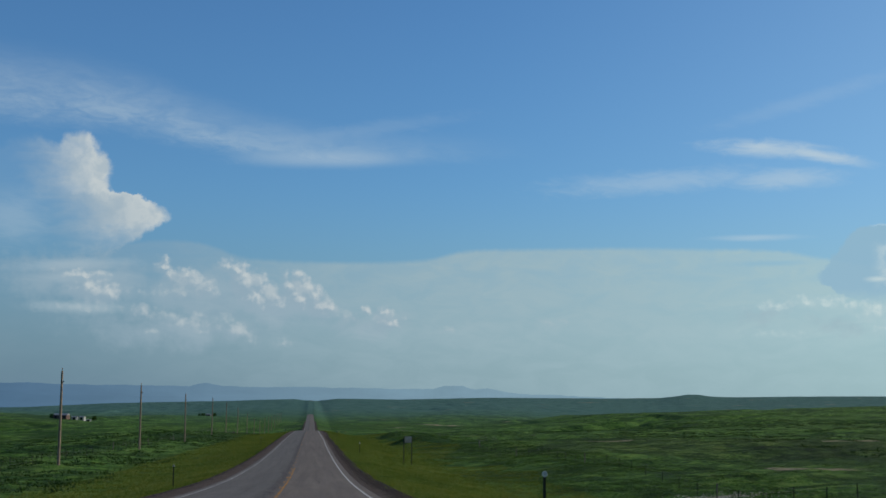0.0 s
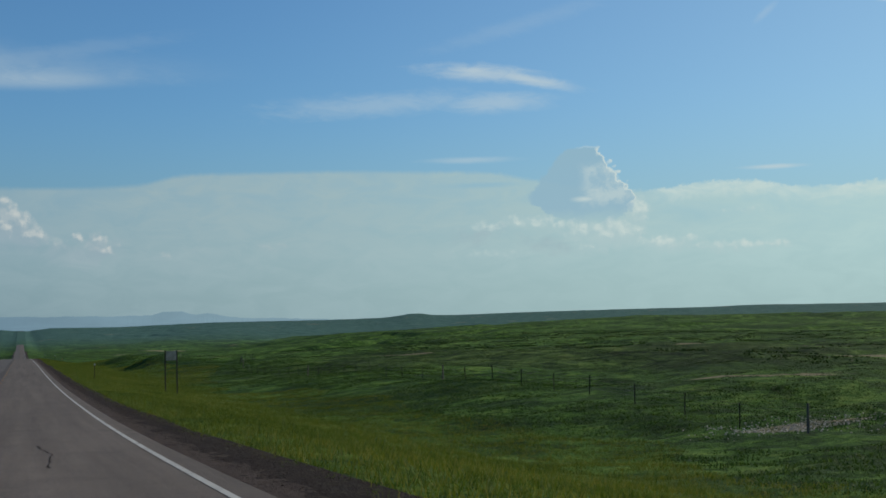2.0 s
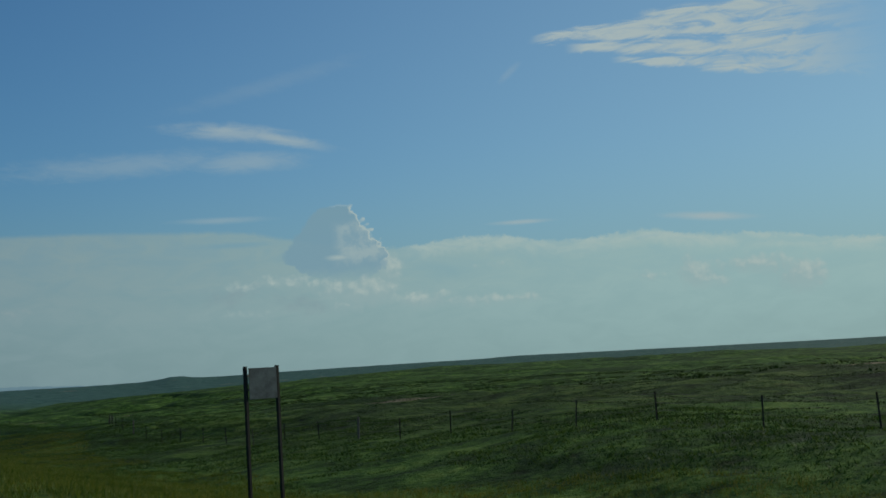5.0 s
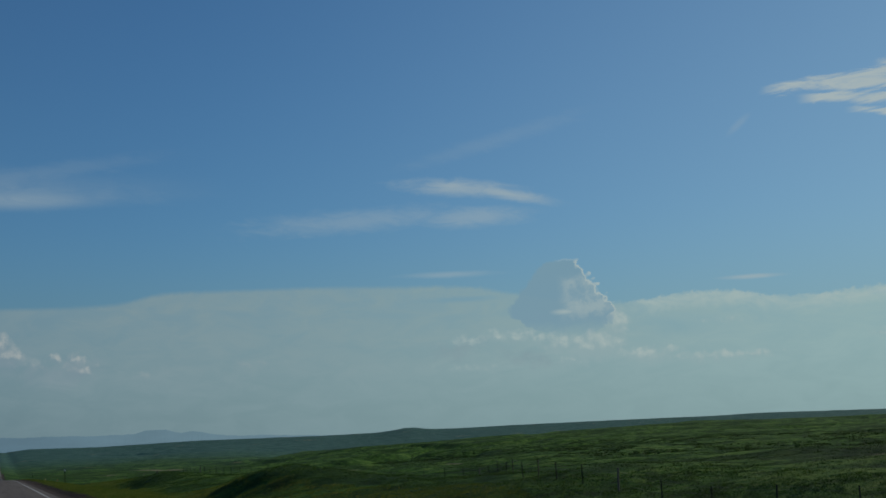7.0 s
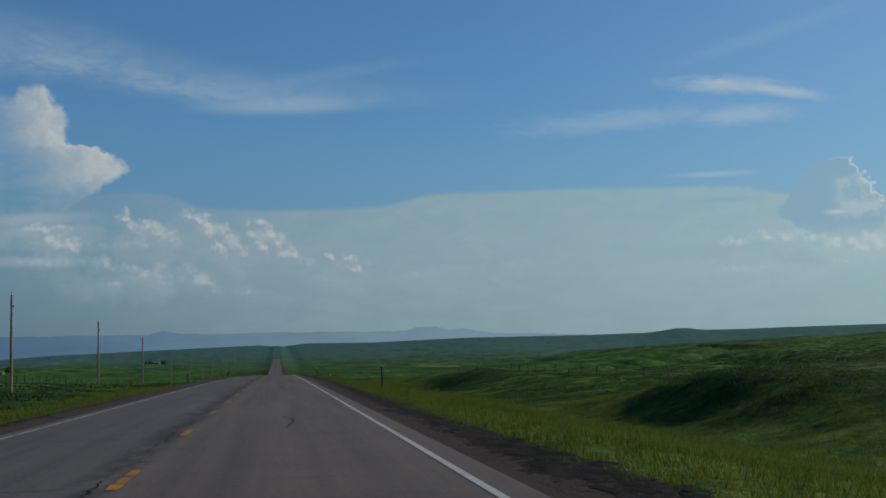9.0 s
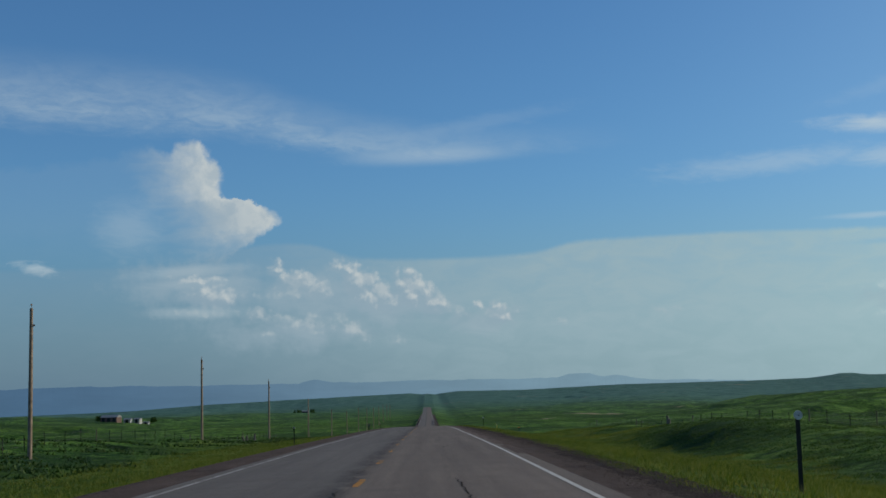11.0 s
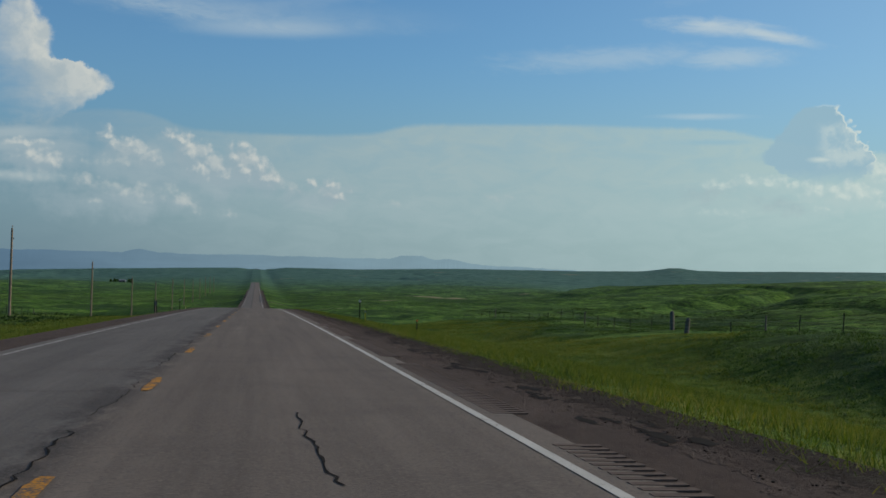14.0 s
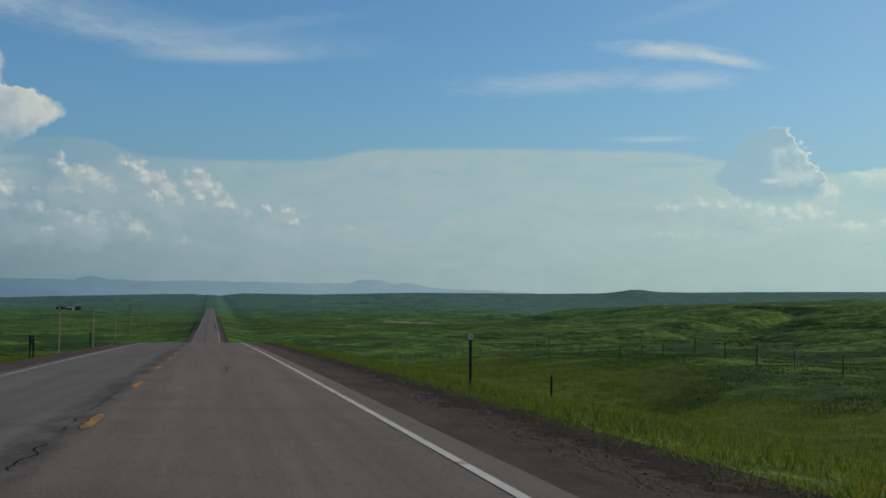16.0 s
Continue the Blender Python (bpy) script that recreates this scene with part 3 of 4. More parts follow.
MAT = {
    "grass": make_grass_ground(), "asphalt": make_asphalt(), "shoulder": make_shoulder(), "distance": make_distance(),
    "white_paint": worn_paint("worn white road paint", (0.43, 0.43, 0.41), 0.37), "faded_paint": worn_paint("faded white road paint", (0.34, 0.335, 0.32), 0.43),
    "yellow_paint": worn_paint("worn yellow road paint", (0.46, 0.205, 0.018), 0.45),
    "blades": make_blades("verge grass blades", ((0.22, (0.017, 0.043, 0.008)), (0.5, (0.066, 0.114, 0.016)), (0.78, (0.195, 0.192, 0.052))), 0.36),
    "weeds": make_blades("ditch weeds", ((0.2, (0.009, 0.028, 0.008)), (0.5, (0.024, 0.066, 0.014)), (0.8, (0.100, 0.168, 0.038))), 0.30),
    "tussock": make_blades("dark pasture tussocks", ((0.2, (0.007, 0.020, 0.006)), (0.5, (0.018, 0.046, 0.010)), (0.8, (0.060, 0.100, 0.024))), 0.2),
    "pole_wood": plain("weathered pole wood", (0.20, 0.15, 0.11), 0.85, scale=20.0, vary=0.4),
}


# ---- ground ----
def hashed(ix, iy, seed):
    h = np.sin(ix * 127.1 + iy * 311.7 + seed * 74.7) * 43758.5453
    return h - np.floor(h)


def value_noise(x, y, size, seed):
    u, v = x / size, y / size
    ix, iy = np.floor(u), np.floor(v)
    fu, fv = u - ix, v - iy
    fu, fv = fu * fu * (3 - 2 * fu), fv * fv * (3 - 2 * fv)
    a = hashed(ix, iy, seed) * (1 - fu) + hashed(ix + 1, iy, seed) * fu
    b = hashed(ix, iy + 1, seed) * (1 - fu) + hashed(ix + 1, iy + 1, seed) * fu
    return a * (1 - fv) + b * fv - 0.5


def smooth(lo, hi, v):
    u = np.clip((v - lo) / (hi - lo), 0, 1)
    return u * u * (3 - 2 * u)


# skyline: degrees to the right of the road, degrees above the level
SKYLINE = ((-60, -0.5), (-18, -0.50), (-12, -0.42), (-8.8, -0.24), (-4.6, -0.13), (-0.7, 0.0), (0.1, -0.07), (1.2, 0.03), (4, 0.01),
           (8, 0.12), (12.8, 0.12), (15.2, 0.16), (16.0, 0.24), (16.3, 0.31), (16.85, 0.32), (17.2, 0.25), (18.5, 0.22), (23.3, 0.29), (29.3, 0.32), (31, 0.37), (36, 0.33),
           (43, 0.28), (90, 0.2))
RIGHT_FALL = ((0, -0.1), (4.6, -0.1), (6.6, -0.09), (7.6, -0.14), (8.2, -0.22), (11, -0.75), (15, -1.5), (20, -2.2), (24, -2.1), (34, -1.15), (42, -1.1), (60, -1.0), (100, -0.5), (6000, 0.0))
LEFT_FALL = ((0, -0.1), (4.4, -0.1), (5.4, -0.15), (9, -0.8), (14, -1.4), (22, -1.6), (31, -1.4), (60, -1.0), (100, -0.6), (6000, 0.0))


# knolls and hollows beside the road: place, half-widths, height
HILLOCKS = ((28.5, 345, 6, 17, 2.5), (21, 346, 3.5, 18, -0.5), (48, 310, 16, 30, 0.5), (31, 464, 6.5, 38, 1.3), (44, 466, 12, 40, 0.5), (23, 458, 4, 34, -0.7), (21, 546, 5, 7, -1.5), (88, 250, 30, 40, 1.5), (36, 258, 10, 42, -0.9), (34, 172, 8, 50, 0.35), (36, 112, 12, 20, -1.5), (-46, 470, 16, 40, 1.5))


def ground_z(x, y):
    x, y = np.asarray(x, float), np.asarray(y, float)
    ax, zr = np.abs(x), road_z(y)
    fall = np.where(x > 0, np.interp(ax, *zip(*RIGHT_FALL)), np.interp(ax, *zip(*LEFT_FALL)))
    bearing = np.degrees(np.arctan2(x, np.maximum(y - 60, 1.0)))
    plateau = np.where(x > 0, -8.7, -27.0)
    turn = np.where(x > 0, smooth(7, 27, bearing), smooth(2, 12, -bearing))
    land = zr + (plateau - zr) * turn
    land = zr + (land - zr) * smooth(25, 260, ax)
    r, b = np.hypot(x, y - 240), np.degrees(np.arctan2(x, y - 240))
    far = -5.2 + np.tan(np.radians(np.interp(b, *zip(*SKYLINE)))) * r
    low = np.minimum(land, far - 10)
    land = land + (low - land) * smooth(700, 1200, r) * smooth(6, 18, np.abs(b))
    aside = smooth(8, 16, b)
    land = land + aside * ((4.5 + 4.0 * np.exp(-((b - 14) / 7) ** 2)) * np.exp(-((r - 1180) / 260) ** 2) - 10 * smooth(1250, 1600, r))
    land = land + (far - land) * (smooth(1600, 4100, r) * (1 - aside) + smooth(2100, 4100, r) * aside)
    land = land - 60 * smooth(4200, 4800, r)
    for hx, hy, sx, sy, up in HILLOCKS:
        land = land + up * np.exp(-(((x - hx) / sx) ** 2 + ((y - hy) / sy) ** 2))
    rough = (1.5 * value_noise(x, y, 23, 1) + 0.75 * value_noise(x, y, 7, 2)) * smooth(14, 45, ax)
    rough = rough + 2.4 * value_noise(x, y, 85, 3) * smooth(28, 130, ax) + 5.0 * value_noise(x, y, 260, 4) * smooth(60, 300, ax) * (1 - 0.8 * smooth(2500, 4000, r))
    rough = rough + (16.0 - 10.0 * aside) * (value_noise(x, y, 480, 6) + 0.45 * value_noise(x, y, 150, 8)) * smooth(500, 1100, r) * (1 - smooth(2300, 3300, r)) * smooth(40, 220, ax)
    draw = np.abs(value_noise(x, y, 210, 20) + 0.35 * value_noise(x, y, 70, 21))
    gully = -6.0 * (1 - smooth(0.0, 0.075, draw)) - 3.0 * (1 - smooth(0.0, 0.10, np.abs(value_noise(x, y, 90, 23) + 0.3 * value_noise(x, y, 30, 24))))
    rough = rough + gully * smooth(70, 260, ax) * (1 - smooth(2600, 3400, r))
    rough = rough + (0.12 + 0.22 * smooth(15, 26, ax)) * value_noise(x, y, 2.6, 5) * smooth(7.5, 12, ax)
    return land + fall + rough * (1 - 0.5 * smooth(1200, 3000, r))


def grid_object(name, xs, ys, height, mat):
    gx, gy = np.meshgrid(xs, ys)
    co = np.stack([gx, gy, height(gx, gy)], -1).reshape(-1, 3)
    n, w = len(ys) - 1, len(xs)
    i = (np.arange(n)[:, None] * w + np.arange(w - 1)[None, :]).ravel()
    faces = np.stack([i, i + 1, i + w + 1, i + w], -1)
    me = bpy.data.meshes.new(name)
    me.vertices.add(len(co))
    me.vertices.foreach_set("co", co.astype(np.float32).ravel())
    me.loops.add(faces.size)
    me.loops.foreach_set("vertex_index", faces.astype(np.int32).ravel())
    me.polygons.add(len(faces))
    me.polygons.foreach_set("loop_start", np.arange(0, faces.size, 4, dtype=np.int32))
    me.polygons.foreach_set("use_smooth", np.ones(len(faces), bool))
    me.update(calc_edges=True)
    me.materials.append(mat)
    return new(name, me)


def spread(start, first, ratio, last):
    out = [start]
    while out[-1] < last:
        out.append(out[-1] + first)
        first *= ratio
    return np.array(out)


side = np.concatenate([np.arange(0, 60, 1.0), spread(60, 1.03, 1.03, 5200)])
xs = np.concatenate([-side[:0:-1], side])
ys = np.concatenate([np.arange(-400, -20, 20), np.arange(-20, 700, 1.4), spread(700, 1.45, 1.015, 5400)])
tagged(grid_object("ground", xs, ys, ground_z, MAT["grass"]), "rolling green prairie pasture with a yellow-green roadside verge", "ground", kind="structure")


def strip(name, x0, x1, y0, y1, lift, mat, step=4.0, columns=2, crown=0.02):
    """A ribbon that follows the road."""
    n = max(2, int((y1 - y0) / step) + 1)
    return grid_object(name, np.linspace(x0, x1, columns), np.linspace(y0, y1, n),
                       lambda x, y: road_z(y) + lift - crown * np.abs(x) * 0.5, mat)


tagged(strip("road", -4.15, 4.62, -380, 4300, 0.06, MAT["asphalt"], columns=9), "worn brown-grey two-lane asphalt highway", "road", kind="structure")


def shoulder_edge(y):
    return 6.15 + 0.75 * smooth(300, 420, np.asarray(y, float)) + 0.2 * value_noise(np.asarray(y, float), 0.0 * np.asarray(y, float), 9.0, 50)


verge_side = strip("shoulder", 4.62, 7.6, -380, 1500, 0.05, MAT["shoulder"], step=1.5, columns=8)
for v in verge_side.data.vertices:
    v.co.x = 4.62 + (v.co.x - 4.62) / 2.98 * (float(shoulder_edge(v.co.y)) - 4.62)
    v.co.z = float(road_z(v.co.y)) + 0.05 - 0.01 * v.co.x
tagged(verge_side, "crumbling reddish gravel shoulder along the asphalt", "road shoulder", kind="structure")
tagged(strip("shoulder", -5.5, -4.15, -380, 1500, 0.05, MAT["shoulder"], columns=3), "narrow gravel edge along the asphalt", "road shoulder", kind="structure")
for x, paint, worn in ((4.09, "white_paint", "worn"), (-3.84, "faded_paint", "faded")):
    tagged(strip("edge_line", x, x + 0.115, -380, 1600, 0.066, MAT[paint]), worn + " white painted edge line on asphalt", "road marking", kind="structure")


tagged(strip("no_passing_line", 0.13, 0.24, -120, 125, 0.068, MAT["yellow_paint"]), "worn yellow solid no-passing line on asphalt", "road marking", kind="structure")


def mountains():
    """The far blue range with its flat-topped buttes."""
    tops = ((-40, 0.5), (-17.7, 0.54), (-15.5, 0.62), (-13.3, 0.6), (-8.8, 0.53), (-6.0, 0.5), (-5.2, 0.5), (-4.8, 0.62), (-4.5, 0.62), (-3.7, 0.49),
            (0, 0.5), (4, 0.44), (5.3, 0.46), (5.75, 0.6), (6.6, 0.6), (7.1, 0.48), (7.7, 0.52), (8.5, 0.36), (9.3, 0.27), (12.7, 0.14), (15, 0.05))
    az = np.linspace(-40, 15, 700)
    el = np.interp(az, *zip(*tops)) + 0.05 * value_noise(az, az * 0, 0.9, 9) + 0.03 * value_noise(az, az * 0, 0.3, 10) + 0.015 * value_noise(az, az * 0, 0.1, 12)
    rings = ((4400, None), (4480, 0.5), (4560, 1.0), (4640, 0.6), (4700, None))
    co = []
    for r, share in rings:
        z = -120.0 + 0 * az if share is None else -5.2 + np.tan(np.radians(el)) * 4560 * share - (1 - share) * 30
        co.append(np.stack([np.sin(np.radians(az)) * r, 240 + np.cos(np.radians(az)) * r, z], -1))
    co = np.concatenate(co)
    w = len(az)
    faces = [(k * w + i, k * w + i + 1, (k + 1) * w + i + 1, (k + 1) * w + i) for k in range(len(rings) - 1) for i in range(w - 1)]
    me = bpy.data.meshes.new("mountain_range")
    me.from_pydata(co.tolist(), [], faces)
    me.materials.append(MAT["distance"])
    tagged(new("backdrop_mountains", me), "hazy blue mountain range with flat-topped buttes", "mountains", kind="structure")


mountains()


# ---- things ----
def mesh_object(name, bm, mat, parent=None, label=""):
    me = bpy.data.meshes.new(name)
    bm.to_mesh(me)
    bm.free()
    me.materials.append(mat)
    ob = new(name, me)
    ob.parent = parent
    return tagged(ob, label)


def tube(bm, points, radii, sides=10):
    """A round rod through points."""
    rings = []
    for k, (c, r) in enumerate(zip(points, radii)):
        a, b = Vector(points[max(k - 1, 0)]), Vector(points[min(k + 1, len(points) - 1)])
        d = (b - a).normalized()
        u = d.orthogonal().normalized()
        v = d.cross(u)
        rings.append([bm.verts.new(Vector(c) + (u * math.cos(q) + v * math.sin(q)) * r) for q in (2 * math.pi * i / sides for i in range(sides))])
    for lo, hi in zip(rings, rings[1:]):
        for i in range(sides):
            bm.faces.new((lo[i], lo[(i + 1) % sides], hi[(i + 1) % sides], hi[i]))
    bm.faces.new(rings[0][::-1])
    bm.faces.new(rings[-1])
    return bm


def empty(name, label, category, group=""):
    return tagged(new(name), label, category, group)


def base(x, y):
    return pose(x, y, float(ground_z(x, y)))


for key, colour, rough, metal in (("steel", (0.16, 0.15, 0.14), 0.6, 0.6), ("dark_post", (0.018, 0.020, 0.017), 0.7, 0.3), ("reflector", (0.45, 0.47, 0.48), 0.35, 0.2),
                                  ("yellow_plastic", (0.55, 0.42, 0.04), 0.5, 0.0), ("fence_wood", (0.095, 0.088, 0.074), 0.9, 0.0), ("glass_insulator", (0.20, 0.12, 0.08), 0.3, 0.0),
                                  ("sign_back", (0.10, 0.125, 0.13), 0.8, 0.0), ("orange", (0.55, 0.13, 0.03), 0.6, 0.0), ("barn", (0.10, 0.065, 0.055), 0.9, 0.0),
                                  ("white_siding", (0.30, 0.31, 0.31), 0.8, 0.0), ("roof_metal", (0.22, 0.23, 0.24), 0.5, 0.5), ("stone", (0.42, 0.39, 0.34), 0.9, 0.0),
                                  ("pebble", (0.050, 0.040, 0.034), 0.9, 0.0), ("tar", (0.012, 0.010, 0.009), 0.97, 0.0), ("rumble", (0.105, 0.080, 0.068), 0.85, 0.0)):
    MAT[key] = plain(key, colour, rough, metal, specular=0.05 if key in ("tar", "rumble", "pebble") else 0.3)


def box(bm, cx, cy, cz, sx, sy, sz, bevel=0.0):
    made = bmesh.ops.create_cube(bm, size=1.0, matrix=Matrix.LocRotScale((cx, cy, cz), None, (sx, sy, sz)))
    if bevel:
        edges = {e for v in made["verts"] for e in v.link_edges}
        bmesh.ops.bevel(bm, geom=list(edges), offset=bevel, segments=2, affect="EDGES")
    return bm


# utility poles
def utility_pole():
    thing = empty("utility_pole", "tall weathered wooden utility pole standing in the grass", "utility pole", "poles along the road")
    mesh_object("shaft", tube(bmesh.new(), [(0, 0, -0.6), (0, 0, 0.3), (0, 0, 4), (0, 0, 8), (0, 0, 11.55), (0, 0, 11.65)], [0.185, 0.18, 0.165, 0.145, 0.125, 0.10], 14), MAT["pole_wood"], thing)
    pin = mesh_object("top_pin", tube(bmesh.new(), [(0, 0, 11.6), (0, 0, 11.85)], [0.02, 0.02], 8), MAT["steel"], thing)
    mesh_object("insulator", tube(bmesh.new(), [(0, 0, 11.82), (0, 0, 11.86), (0, 0, 11.90), (0, 0, 11.96), (0, 0, 12.0)], [0.05, 0.075, 0.05, 0.06, 0.03], 12), MAT["glass_insulator"], pin)
    mesh_object("side_bracket", box(bmesh.new(), 0.19, 0, 10.3, 0.20, 0.07, 0.16, 0.01), MAT["steel"], thing)
    mesh_object("ground_wire", tube(bmesh.new(), [(0.17, 0.06, 0.1), (0.15, 0.06, 6), (0.125, 0.05, 10.2)], [0.008] * 3, 6), MAT["steel"], thing)
    return thing


def stand(ob, x, y, turn=0.0, lean=0.0, sink=0.0):
    ob.matrix_world = pose(x, y, float(ground_z(x, y)) - sink, lean, 0, turn)
    return ob


POLE_Y = [90, 174.6, 255, 345, 437, 523, 604, 693, 780] + [866 + 86 * k for k in range(8)]
pole = stand(utility_pole(), -29.6, POLE_Y[0])
for y in POLE_Y[1:]:
    x = -29.35 if y < 480 else -30.2
    copy_thing(pole, pose(x, y, float(ground_z(x, y)), random.uniform(-0.5, 0.5), random.uniform(-0.6, 0.6), random.uniform(-20, 20)))


# roadside delineators
def delineator(height, reflector_mat, label):
    thing = empty("delineator_post", label, "delineator", "marker posts along the road")
    bm = bmesh.new()
    box(bm, 0, 0, height / 2 - 0.2, 0.075, 0.012, height + 0.4)
    box(bm, -0.034, 0.016, height / 2 - 0.2, 0.010, 0.03, height + 0.4)
    box(bm, 0.034, 0.016, height / 2 - 0.2, 0.010, 0.03, height + 0.4)
    mesh_object("post", bm, MAT["dark_post"], thing)
    bm = bmesh.new()
    bmesh.ops.create_cone(bm, cap_ends=True, segments=20, radius1=0.085, radius2=0.08, depth=0.02, matrix=Matrix.Translation((0, -0.03, height - 0.06)) @ Matrix.Rotation(radians(90), 4, "X"))
    face = mesh_object("reflector", bm, reflector_mat, thing, "round grey reflector disc")
    mesh_object("bolt", tube(bmesh.new(), [(0, -0.055, height - 0.06), (0, 0.0, height - 0.06)], [0.014, 0.014], 8), MAT["steel"], face)
    return thing


right_marker = stand(delineator(1.5, MAT["reflector"], "thin dark steel marker post with a round reflector"), 8.4, 40)
for x, y in ((8.7, 202.5), (8.3, 355.6), (8.9, 518.5), (9.2, 690)):
    stand(copy_thing(right_marker, Matrix()), x, y, random.uniform(-8, 8), random.uniform(-1.5, 1.5))
for x, y in ((-7.9, 98), (-7.8, 262), (-8.6, 433), (-7.7, 590), (-7.7, 755)):
    stand(copy_thing(right_marker, Matrix()), x, y, 180 + random.uniform(-8, 8), random.uniform(-1.5, 1.5))
short = stand(delineator(1.05, MAT["orange"], "short dark marker post with an orange reflector beside a culvert"), 14.6, 531.7)


def plastic_marker(label):
    thing = empty("utility_marker", label, "marker post", "buried cable markers")
    bm = bmesh.new()
    box(bm, 0, 0, 0.55, 0.09, 0.012, 1.5, 0.004)
    post = mesh_object("post", bm, MAT["yellow_plastic"], thing)
    mesh_object("sticker", box(bmesh.new(), 0, -0.009, 1.1, 0.07, 0.004, 0.22), MAT["white_siding"], post)
    return thing


first = stand(plastic_marker("slim yellow plastic cable marker standing in the grass"), 13, 565)
for x, y in ((-9.5, 640), (12.5, 760)):
    stand(copy_thing(first, Matrix()), x, y)


# a two-post sign, and a smaller one seen from behind
def road_sign(width, panel, height, gap, label):
    thing = empty("road_sign", label, "road sign")
    for x in (-gap / 2, gap / 2):
        bm = bmesh.new()
        box(bm, x, 0, height / 2 - 0.3, 0.09, 0.09, height + 0.6, 0.006)
        mesh_object("post", bm, MAT["dark_post"], thing)
    board = mesh_object("panel", box(bmesh.new(), 0, -0.06, height - panel / 2 - 0.05, width, 0.012, panel, 0.004), MAT["sign_back"], thing, "dull blue-grey metal panel")
    for z in (height - panel * 0.3, height - panel * 0.75):
        mesh_object("brace", box(bmesh.new(), 0, 0.055, z, width * 0.96, 0.02, 0.06), MAT["steel"], board)
    return thing


stand(road_sign(1.05, 0.85, 3.8, 1.2, "tall dull grey road sign on two dark posts in the verge"), 14.6, 186, 24)
stand(road_sign(0.34, 0.5, 1.5, 0.2, "small dark road sign on two posts beside the asphalt"), -8.6, 562, 180)


# fences
def fence(label, x, y0, y1, pitch, wobble, height, wires, bow=0.0):
    thing = empty("fence", label, "fence")
    steel = bmesh.new()
    for cx, cy, sx, sy in ((0, 0, 0.07, 0.012), (0, 0.026, 0.012, 0.05)):
        box(steel, cx, cy, height / 2 - 0.2, sx, sy, height + 0.4)
    me = bpy.data.meshes.new("post")
    steel.to_mesh(me)
    steel.free()
    me.materials.append(MAT["dark_post"])
    wood = bmesh.new()
    tube(wood, [(0, 0, -0.4), (0.01, 0, 0.5), (0, 0.01, height + 0.12), (0, 0.01, height + 0.15)], [0.07, 0.068, 0.06, 0.045], 9)
    mw = bpy.data.meshes.new("post")
    wood.to_mesh(mw)
    wood.free()
    mw.materials.append(MAT["fence_wood"])
    spots = []
    for k in range(int((y1 - y0) / pitch) + 1):
        y = y0 + k * pitch + random.uniform(-0.4, 0.4)
        px = x + wobble * math.sin(y * 0.013) + random.uniform(-0.1, 0.1) + (bow * math.exp(-((y - 350) / 42) ** 2))
        post = new("post", mw if k % 9 == 4 else me)
        post.parent = thing
        post.matrix_world = pose(px, y, float(ground_z(px, y)), random.uniform(-4, 4), random.uniform(-3, 3), random.uniform(0, 360))
        spots.append(Vector((px, y, float(ground_z(px, y)))))
    for h in wires:
        bm = bmesh.new()
        pts = []
        for a, b in zip(spots, spots[1:]):
            pts += [a + Vector((0.03, 0, h)), (a + b) / 2 + Vector((0.03, 0, h - 0.03))]
        tube(bm, pts, [0.0035] * len(pts), 4)
        mesh_object("wire", bm, MAT["steel"], thing)
    return thing


fence("barbed-wire fence on thin dark steel posts through the pasture", 35.5, -22, 520, 6.25, 0.6, 1.22, (0.45, 0.75, 1.0, 1.15), 13.0)
fence("barbed-wire fence on thin dark steel posts beyond the pole line", -33.5, 60, 760, 6.2, 0.5, 1.3, (0.4, 0.7, 1.0))
fence("barbed-wire fence running off from heavy timber corner posts", 36.5, 540, 860, 6.25, 0.4, 1.2, (0.35, 0.6, 0.85, 1.0))


def timber_post(label, height, thick):
    thing = empty("timber_post", label, "fence post", "timber corner posts")
    mesh_object("trunk", tube(bmesh.new(), [(0, 0, -0.5), (0.01, 0, height * 0.4), (-0.01, 0.01, height * 0.93), (0, 0, height)], [thick, thick * 0.95, thick * 0.88, thick * 0.6], 12), MAT["fence_wood"], thing)
    for z in (0.4, 0.75, 1.0):
        ring = bmesh.new()
        tube(ring, [(0, 0, z), (0, 0, z + 0.03)], [thick * 1.02] * 2, 12)
        mesh_object("wire_wrap", ring, MAT["steel"], thing)
    return thing


big = stand(timber_post("thick grey weathered timber corner post", 1.75, 0.2), 36.6, 533)
stand(copy_thing(big, Matrix()), 35.4, 525.5, 60, 7, 0.5)
for x, y, lean in ((-30.2, 571, 4), (-30.9, 574, -20), (-30.4, 583, 2), (-31.0, 587, -3)):
    stand(copy_thing(big, Matrix()), x, y, random.uniform(0, 360), lean, 0.6)


# road furniture laid on the asphalt
def laid(name, outline, mat, parent=None, thick=0.004):
    """A thin film on the road: outline of (x, y), lifted along the profile."""
    bm = bmesh.new()
    for left, right in zip(outline, outline[1:]):
        quad = [bm.verts.new((x, y, float(road_z(y)) + 0.06 - 0.01 * abs(x) + thick)) for x, y in (left[0], left[1], right[1], right[0])]
        bm.faces.new(quad)
    bmesh.ops.remove_doubles(bm, verts=bm.verts, dist=0.0005)
    bmesh.ops.recalc_face_normals(bm, faces=bm.faces)
    return mesh_object(name, bm, mat, parent)


